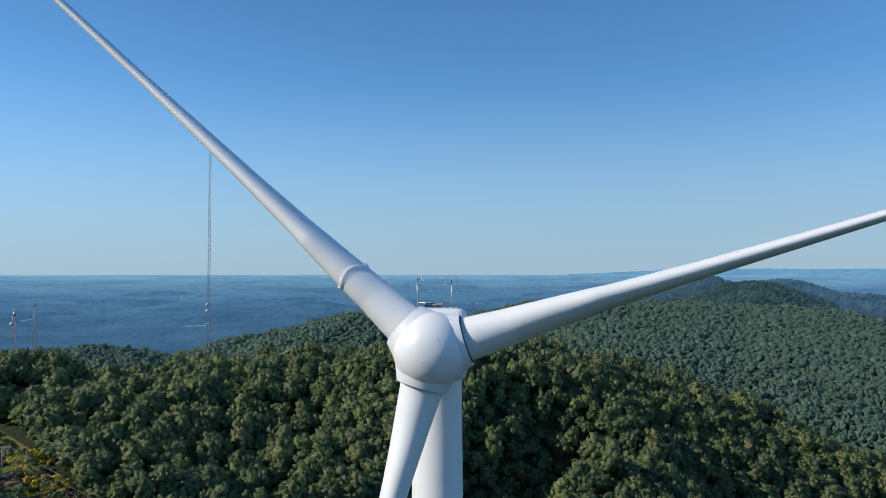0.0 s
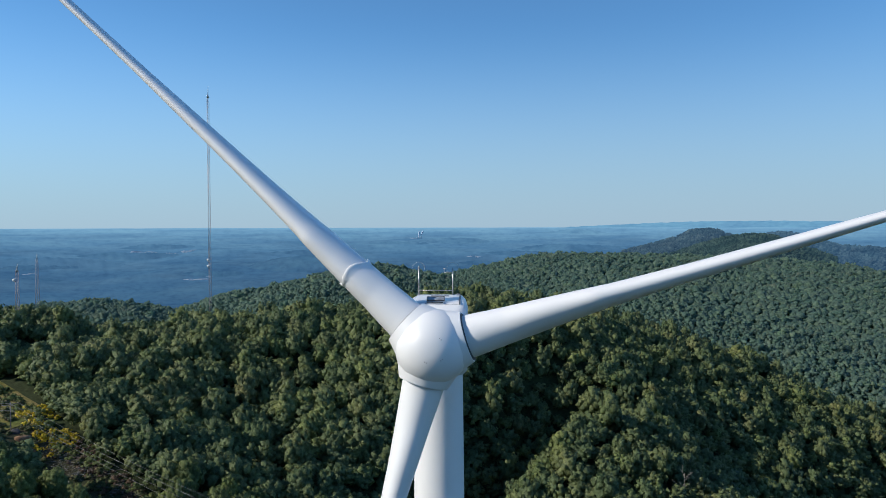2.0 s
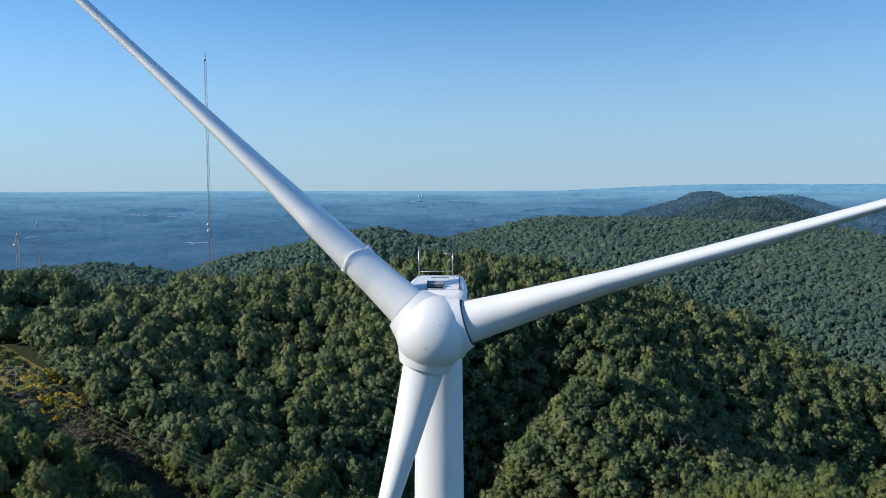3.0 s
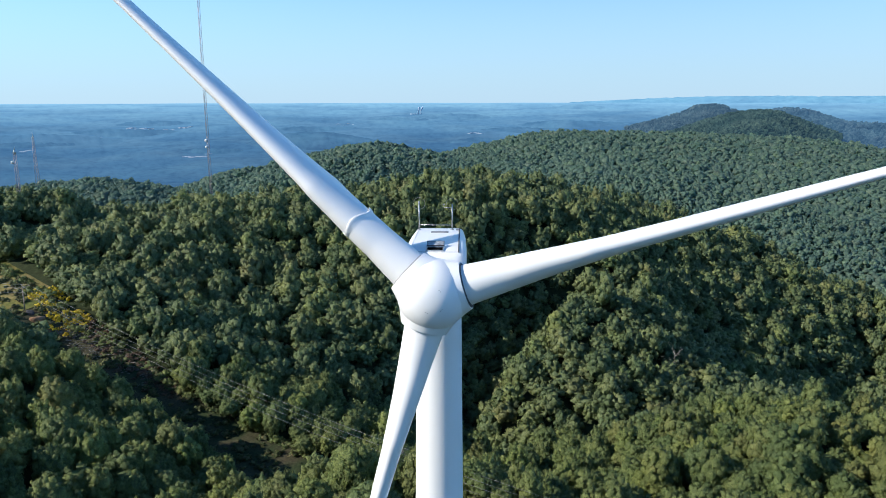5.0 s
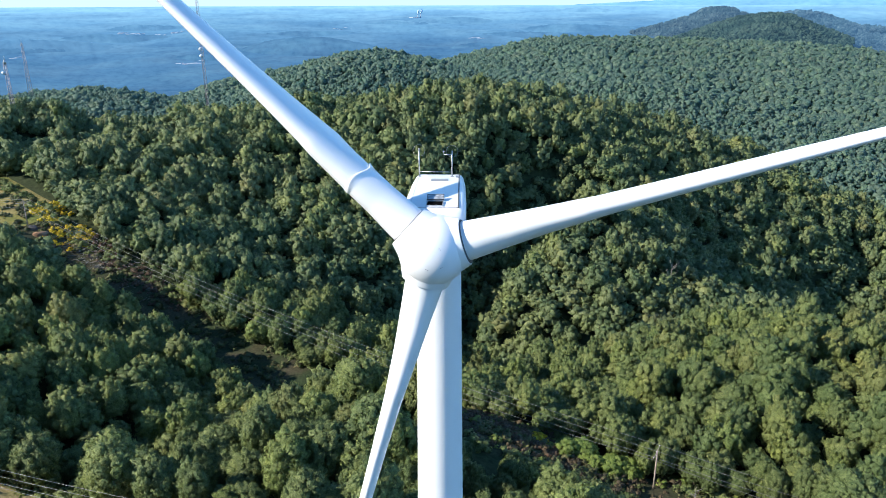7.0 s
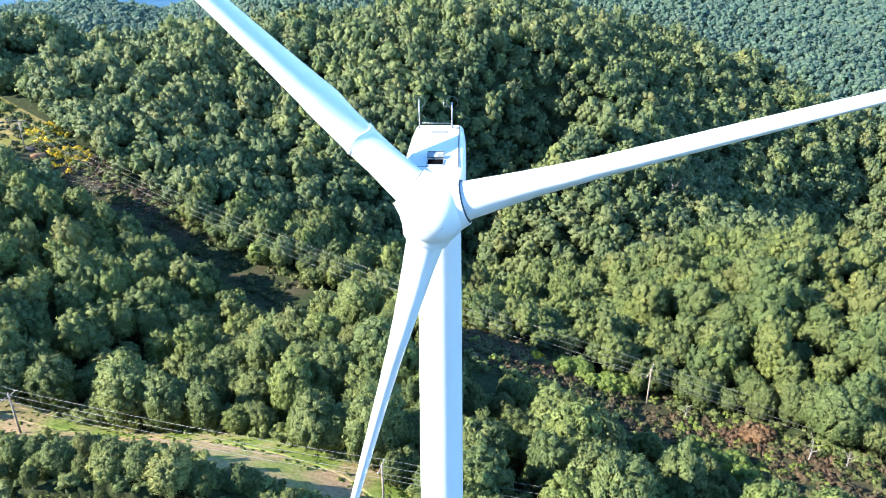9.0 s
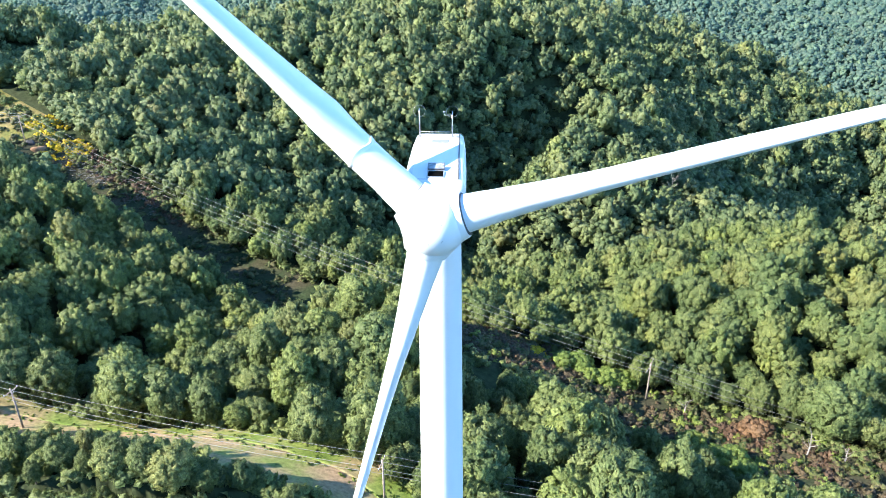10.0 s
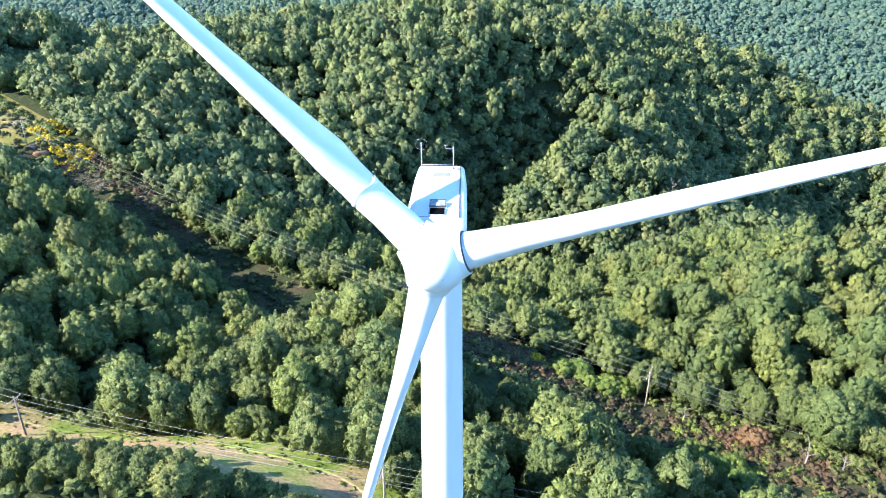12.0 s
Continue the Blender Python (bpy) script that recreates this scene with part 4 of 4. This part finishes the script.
# ---- lattice radio masts ----
def lattice_mast(name, at, height, w0, w1, panels, label, dishes=(), whip=0.0, thick=1.0):
    z0 = ground_at(at[0], at[1]) - 0.3
    ob = thing(name, pose(at[0], at[1], z0), label, "radio mast")
    legs = [[Vector((w * math.cos(2.094 * k), w * math.sin(2.094 * k), z)) for z, w in ((0, w0), (height, w1))] for k in range(3)]
    for a, b in legs:
        bm = bmesh.new()
        rod(bm, a, b, 0.11 * thick, 0.09 * thick, 6)
        part("leg", bm, M_REDSTEEL, ob)
    many = panels > 40
    bm = bmesh.new()
    for i in range(panels):
        u, v = i / panels, (i + 1) / panels
        for k in range(3):
            p, q = legs[k], legs[(k + 1) % 3]
            for start in (u, v):
                rod(bm, p[0].lerp(p[1], start), q[0].lerp(q[1], v), 0.036 * thick, None, 4)
                if not many:
                    part("brace", bm, M_REDSTEEL, ob)
                    bm = bmesh.new()
    if many:
        tagged(part("bracing", bm, M_REDSTEEL, ob), "zigzag steel bracing", kind="stuff")
    else:
        bm.free()
    for z, r in dishes:
        bm = bmesh.new()
        rod(bm, (-w0 * 0.4, -w0 - 0.2, z), (-w0 * 0.4, -w0 - 1.0, z), r, r * 0.92, 20)
        part("drum_dish", bm, M_LID, ob, "pale drum aerial")
    if whip:
        bm = bmesh.new()
        rod(bm, (0, 0, height - 1.0), (0, 0, height + 1.0), 0.55, 0.45, 8)
        rod(bm, (0.3, 0, height + 0.9), (0.3, 0, height + whip), 0.12, 0.07, 6)
        rod(bm, (-0.3, 0, height + 0.9), (-0.3, 0, height + 0.7 * whip), 0.12, 0.07, 6)
        part("whip_aerial", bm, M_STEEL, ob)
    return ob


gz = ground_at(-160, 420)
lattice_mast("radio_mast", (-160, 420), 164.5 - gz, 0.95, 0.75, 90, "tall slim lattice radio mast above the wooded ridge", ((61 - gz, 1.0), (57 - gz, 1.0)), 6.5)
lattice_mast("radio_mast", (-478, 760), 46 - ground_at(-478, 760), 2.8, 1.1, 16, "tapering lattice radio mast on a far wooded hill", (), 6, 2.2)
lattice_mast("radio_mast", (-228, 330), 60 - ground_at(-228, 330), 1.2, 0.8, 16, "lattice radio mast with small dishes among trees", ((55 - ground_at(-228, 330), 0.8),), 3, 1.3)


# ---- power poles and lines ----
def power_pole(x, y, height, turn, label, arm):
    z = ground_at(x, y)
    ob = thing("power_pole", pose(x, y, z, 0, 0, turn), label, "power pole", "poles of the power line")
    bm = bmesh.new()
    rod(bm, (0, 0, -0.8), (0.05, 0, height), 0.19, 0.13, 10)
    part("post", bm, M_POLE, ob)
    bm = bmesh.new()
    box(bm, pose(0.05, 0.14, height - 0.7), 2 * arm + 0.3, 0.12, 0.14, 0.02)
    part("crossarm", bm, M_POLE, ob)
    for dx in (-arm, 0.0, arm):
        bm = bmesh.new()
        rod(bm, (0.05 + dx, 0.14, height - 0.63), (0.05 + dx, 0.14, height - 0.38), 0.05, 0.07, 8)
        part("insulator", bm, M_LID, ob)
    for s in (-1, 1):
        bm = bmesh.new()
        rod(bm, (0.05 + s * 0.9, 0.14, height - 0.75), (0.05, 0.14, height - 1.5), 0.03, None, 5)
        part("brace", bm, M_GREY, ob)
    return Vector((x, y, z + height)), turn


def cable(a, b, sag):
    cu = bpy.data.curves.new("power_cable", "CURVE")
    cu.dimensions, cu.bevel_depth, cu.bevel_resolution = "3D", 0.028, 1
    sp = cu.splines.new("POLY")
    n = 24
    sp.points.add(n)
    for i in range(n + 1):
        u = i / n
        p = a.lerp(b, u) - Vector((0, 0, 4 * sag * u * (1 - u)))
        sp.points[i].co = (*p, 1)
    cu.materials.append(M_WIRE)
    return tagged(new("power_cable", cu), "thin grey overhead power cable above the clearing", "cable", "power cables")


def line_of_poles(spots, height, label, arm=1.35, sag=0.012):
    tops = []
    for i, (x, y) in enumerate(spots):
        a, b = spots[max(0, i - 1)], spots[min(len(spots) - 1, i + 1)]
        turn = math.degrees(math.atan2(b[1] - a[1], b[0] - a[0])) + 90
        tops.append(power_pole(x, y, height, turn, label, arm))
    for (p, tp), (q, tq) in zip(tops, tops[1:]):
        for dx in (-arm, 0.0, arm):
            a = p + Vector((dx * math.cos(radians(tp)), dx * math.sin(radians(tp)), -0.35))
            b = q + Vector((dx * math.cos(radians(tq)), dx * math.sin(radians(tq)), -0.35))
            cable(a, b, sag * (q - p).length)
        cable(p + Vector((0, 0, -2.6)), q + Vector((0, 0, -2.6)), 1.3 * sag * (q - p).length)


line_of_poles([(-205, 238), (-148, 199), (40, 90.5), (112, 58)], 9.3, "weathered wooden power pole in the cut swath", 2.3, 0.022)
line_of_poles([(-138, 80), (-74.5, 63.5), (-10, 46), (46, 36)], 8.6, "weathered wooden power pole beside the grassy clearing")


# ---- clearings ----
def strip(name, line, half, mat, label, category, lift=0.22):
    """A band of open ground draped over the land along a line."""
    pts, acc = [], []
    for (ax, ay), (bx, by) in zip(line, line[1:]):
        n = max(2, int(math.hypot(bx - ax, by - ay) / 2.0))
        for i in range(n):
            pts.append((ax + (bx - ax) * i / n, ay + (by - ay) * i / n))
    pts = np.array(pts)
    for _ in range(6):
        pts[1:-1] = (pts[:-2] + 2 * pts[1:-1] + pts[2:]) / 4
    d = np.gradient(pts, axis=0)
    d /= np.linalg.norm(d, axis=1)[:, None]
    nrm = np.column_stack([-d[:, 1], d[:, 0]])
    offs = np.linspace(-half, half, 13)
    X = pts[:, 0][:, None] + nrm[:, 0][:, None] * offs
    Y = pts[:, 1][:, None] + nrm[:, 1][:, None] * offs
    Z = land(X.ravel(), Y.ravel()).reshape(X.shape) + lift
    Z[:, [0, -1]] -= 0.8
    co = np.column_stack([X.ravel(), Y.ravel(), Z.ravel()])
    m = len(offs)
    i, j = np.meshgrid(np.arange(len(pts) - 1), np.arange(m - 1), indexing="ij")
    a = (i * m + j).ravel()
    f = np.concatenate([np.column_stack([a, a + m, a + 1]), np.column_stack([a + 1, a + m, a + m + 1])])
    me = raw_mesh(name, co, f, [mat])
    me.polygons.foreach_set("use_smooth", [True] * len(me.polygons))
    return tagged(new(name, me), label, category, kind="structure")


strip("pavement_track", TRACK, 13, M_GRASS, "rough grassy clearing with bare brown earth", "clearing")
strip("ground_meadow", [(-200, 240), (-176, 223), (-160, 212), (-144, 203)], 11, M_STRAW, "straw-coloured dry meadow at the head of the swath", "meadow", 0.34)
strip("ground_swath", SWATH, 14, M_BRUSH, "cut swath of brown brush under the power line", "clearing")


def tufts(name, line, half, count, size, mat, label, seed, spots=None, stretch=1.0, inner=0.0, protos=None):
    g = np.random.default_rng(seed)
    if spots is None:
        seg = np.array(line, float)
        ln = np.hypot(*(seg[1:] - seg[:-1]).T)
        k = g.choice(len(ln), count, p=ln / ln.sum())
        u = g.uniform(0, 1, count)
        d = (seg[1:] - seg[:-1]) / ln[:, None]
        off = g.uniform(inner, half, count) * g.choice([-1, 1], count)
        X = seg[k, 0] + (seg[k + 1, 0] - seg[k, 0]) * u - d[k, 1] * off
        Y = seg[k, 1] + (seg[k + 1, 1] - seg[k, 1]) * u + d[k, 0] * off
    else:
        c = g.integers(0, len(spots), count)
        S = np.array(spots, float)
        X = S[c, 0] + g.normal(scale=1.0, size=count) * S[c, 2]
        Y = S[c, 1] + g.normal(scale=1.0, size=count) * S[c, 2]
    Z = land(X, Y)
    V, Fc, N, n0 = [], [], [], 0
    for x, y, z in zip(X, Y, Z):
        v, f, d = (protos or BUSH)[int(g.integers(0, len(BUSH)))]
        s, a = size * g.uniform(0.5, 1.5), g.uniform(0, 6.28)
        w = np.column_stack([(v[:, 0] * math.cos(a) - v[:, 1] * math.sin(a)) * s + x, (v[:, 0] * math.sin(a) + v[:, 1] * math.cos(a)) * s + y, v[:, 2] * s * 0.8 * stretch + z - 0.1 * s])
        V.append(w)
        N.append(np.column_stack([d[:, 0] * math.cos(a) - d[:, 1] * math.sin(a), d[:, 0] * math.sin(a) + d[:, 1] * math.cos(a), d[:, 2]]))
        Fc.append(f + n0)
        n0 += len(v)
    return tagged(new(name, raw_mesh(name, np.concatenate(V), np.concatenate(Fc), [mat], np.concatenate(N))), label, "undergrowth", kind="stuff")


BUSH = [crown(500 + i, 7, 34, 0.20, 0, 0.75, 0.40, True) for i in range(5)]
TUFT = [crown(600 + i, 1, 16, 0.34, 0, 0.5, 0.3, True) for i in range(5)]
YTRACK = [(x, y + 5.4) for x, y in TRACK[:6]]
strip("ground_verge", YTRACK, 3.0, M_VERGE, "fresh green grass verge along the wood's edge", "grass", 0.30)
tufts("verge_grass", YTRACK, 4.5, 1300, 0.46, M_GRASSLEAF, "longer green grass along the wood's edge", 11, protos=TUFT)
tufts("grass_tufts", TRACK, 12, 1700, 0.22, M_GRASSLEAF, "short green grass tufts over the clearing", 1, protos=TUFT)
tufts("swath_brush", SWATH, 12, 1250, 1.1, M_SHRUB, "brown and green brush in the cut swath", 2)
tufts("swath_brush", SWATH[11:], 11, 560, 0.9, M_DRY, "dark reddish-brown dry brush in the cut swath", 14)
tufts("swath_greenery", SWATH[11:], 13, 170, 1.0, M_YOUNG, "light green low growth in the cut swath", 15)
tufts("rusty_brush", SWATH, 8, 420, 0.8, M_RUST, "rusty brown dry brush along the swath's edge", 6, [(-123, 196, 3.0), (-115, 191, 3.0), (-107, 186, 2.6), (-99, 181, 2.4), (-92, 177, 2.2), (6, 107, 2.4), (14, 101, 2.2), (20, 98, 2.2), (45.5, 85, 1.0), (54, 79.5, 1.2), (57, 77, 1.4), (66, 68, 2.0)])
tufts("goldenrod", SWATH, 8, 230, 0.85, M_GOLD, "yellow flowering goldenrod in the swath", 3, [(-141, 203, 2.2), (-134, 197, 2.8), (-145, 210, 2.2), (-130, 201, 1.5), (-150, 211, 2.0), (-137, 199, 2.0), (17.5, 101, 0.6)])
tufts("edge_shrubs", SWATH, 13, 700, 1.4, M_LEAF, "low green shrubs along the cut swath", 4, inner=8.5)
tufts("clearing_bushes", TRACK, 9, 460, 1.4, M_LEAF, "rounded green bushes beyond the clearing", 16, [(-95, 50, 9), (-70, 44, 8), (-50, 37, 7), (-36, 33, 6), (-24, 30, 5)])
tufts("edge_shrubs", TRACK, 10.5, 820, 1.45, M_LEAF, "low green shrubs along the clearing", 5, inner=7.6, stretch=1.3)


TREES = [crown(640 + i, 30, 150, 0.10, 0, 1.15, 0.32) for i in range(5)]
tufts("young_trees", SWATH, 13, 46, 1.9, M_YOUNG, "light green young trees at the swath's edge", 12, [(26, 97, 1.6), (33, 94, 1.4), (44, 72, 2.0), (50, 67, 2.0), (-22, 128, 2.4)], protos=TREES)
tufts("rusty_saplings", SWATH, 8, 6, 1.5, M_RUST, "rust-brown saplings beside the swath", 13, [(55.5, 80, 1.6), (58, 78.5, 1.0)], protos=TREES)


def brush_pile(x, y, long, turn, count, seed):
    """Cut branches lying in a long heap."""
    gg = random.Random(seed)
    bm = bmesh.new()
    c, s1 = math.cos(radians(turn)), math.sin(radians(turn))
    for i in range(count):
        u, w = gg.uniform(-long, long), gg.gauss(0, 2.2)
        px, py = x + u * c - w * s1, y + u * s1 + w * c
        a, ln = gg.uniform(0, 6.28), gg.uniform(1.0, 3.2)
        z = ground_at(px, py) + gg.uniform(0.3, 1.1)
        rod(bm, (px, py, z), (px + ln * math.cos(a), py + ln * math.sin(a), z + gg.uniform(-0.3, 0.7)), gg.uniform(0.03, 0.07), 0.015, 4)
    return tagged(part("brush_pile", bm, M_SNAG, None, "", False), "grey cut branches heaped along the swath", "brushwood", kind="stuff")


brush_pile(-125, 193, 11, -30, 300, 4)
brush_pile(-105, 183, 9, -30, 120, 5)


def boulder(bm, at, size, seed):
    g = np.random.default_rng(seed)
    made = bmesh.ops.create_icosphere(bm, subdivisions=3, radius=1.0, matrix=Matrix.Identity(4))["verts"]
    cuts = unit(g.normal(size=(9, 3)))
    for v in made:
        d = np.array(v.co[:])
        k = min(1.0, float(np.min(np.where(cuts @ d > 0.05, 0.72 / np.maximum(cuts @ d, 0.05), 9))))
        k *= 1 + 0.22 * noise.noise(v.co * 1.7 + Vector((seed, 0, 0))) + 0.12 * noise.noise(v.co * 4.5 + Vector((0, seed, 0)))
        v.co = Vector(at) + Vector((d[0] * size[0], d[1] * size[1], d[2] * size[2])) * k


for name, x, y, lift, size, mat, label, seed in (
        ("earth_bank", -142.0, 195.5, -0.6, (3.4, 2.2, 2.2), M_SOIL, "raw brown earth bank at the meadow's edge", 3),
        ("earth_bank", -138.6, 192.6, -0.6, (2.6, 1.8, 1.7), M_SOIL, "raw brown earth bank at the meadow's edge", 6),
        ("boulder", -145.6, 197.6, 0.2, (1.9, 1.5, 1.4), M_ROCK, "dark boulder beside a raw earth bank", 8)):
    bm = bmesh.new()
    boulder(bm, (x, y, ground_at(x, y) + lift), size, seed)
    tagged(part(name, bm, mat, None), label, "earth" if mat is M_SOIL else "rock")


def dead_tree(x, y, height, seed):
    """A bare, bleached snag: trunk and forking branches."""
    gg = random.Random(seed)
    ob = thing("dead_tree", pose(x, y, ground_at(x, y)), "bare grey dead tree standing at the wood's edge", "tree", "dead trees")
    bm = bmesh.new()
    rod(bm, (0, 0, -0.4), (0.2, 0.1, height * 0.55), 0.20, 0.13, 7)
    rod(bm, (0.2, 0.1, height * 0.55), (0.1, 0.3, height), 0.13, 0.03, 6)
    part("trunk", bm, M_SNAG, ob)
    for i in range(9):
        z, a = height * gg.uniform(0.4, 0.9), gg.uniform(0, 6.28)
        r = height * gg.uniform(0.14, 0.28)
        bm = bmesh.new()
        tip = Vector((r * math.cos(a), r * math.sin(a), z + r * 0.8))
        rod(bm, (0.15, 0.15, z), tip, 0.07, 0.03, 5)
        for k in range(2):
            b2 = a + gg.uniform(-0.9, 0.9)
            rod(bm, tip * 0.7 + Vector((0, 0, z * 0.3)), tip + Vector((0.5 * r * math.cos(b2), 0.5 * r * math.sin(b2), 0.5 * r)), 0.035, 0.012, 4)
        part("branch", bm, M_SNAG, ob)


for n, (x, y, h) in enumerate(((-13, 124, 11), (64.3, 70.5, 5), (69.3, 67.5, 3.4), (46.5, 85.5, 4), (84, 236, 12), (-20, 139, 8))):
    dead_tree(x, y, h, 20 + n)


# ---- far lowland: scattered buildings and a power station's steam ----
def on_plain(bearing, dist):
    a = radians(bearing)
    x, y = EYE0[0] + dist * math.sin(a), EYE0[1] + dist * math.cos(a)
    return x, y, ground_at(x, y)


def settlement(spots, seed):
    gg = random.Random(seed)
    bm = bmesh.new()
    for bearing, dist, wide, count in spots:
        for i in range(count):
            x, y, z = on_plain(bearing + gg.uniform(-wide, wide), dist * gg.uniform(0.99, 1.01))
            box(bm, pose(x, y, z + 0.9, 0, 0, gg.uniform(0, 90)), gg.uniform(8, 20), gg.uniform(8, 16), gg.uniform(0.6, 1.2))
    return tagged(part("distant_buildings", bm, M_PALE, None, "", False), "scattered pale buildings in the hazy lowland", "buildings", kind="stuff")


settlement([(-24.3, 2770, 0.75, 22), (-22.4, 2740, 0.4, 10), (-21.2, 2790, 0.45, 12), (-20.6, 1960, 0.7, 10), (-14, 2500, 0.5, 4), (1.0, 2500, 0.6, 6), (-27.3, 2560, 0.3, 4), (-19.4, 2050, 0.4, 5), (-31.5, 2200, 0.6, 3), (-9, 2900, 0.8, 4)], 5)
sx, sy, sz = on_plain(-3.4, 3330)
station = thing("power_station", pose(sx, sy, sz), "far pale power station with rising white steam", "power station")
for dx, hh in ((-8, 12), (4, 14)):
    bm = bmesh.new()
    rod(bm, (dx, 0, -2), (dx, 0, hh), 2.0, 1.4, 12)
    part("chimney", bm, M_PALE, station)
    bm = bmesh.new()
    gg = random.Random(int(hh))
    for i in range(7):
        bmesh.ops.create_icosphere(bm, subdivisions=2, radius=2.4 + 0.4 * i, matrix=pose(dx + 1.3 * i * (1 if dx > 0 else 0.5) + gg.uniform(-1, 1), gg.uniform(-2, 2), hh + 2 + 2.3 * i))
    part("steam", bm, M_STEAM, station, "white steam puffs")
bm = bmesh.new()
box(bm, pose(-18, 0, 0.6), 52, 24, 2.4)
part("hall", bm, M_PALE, station)
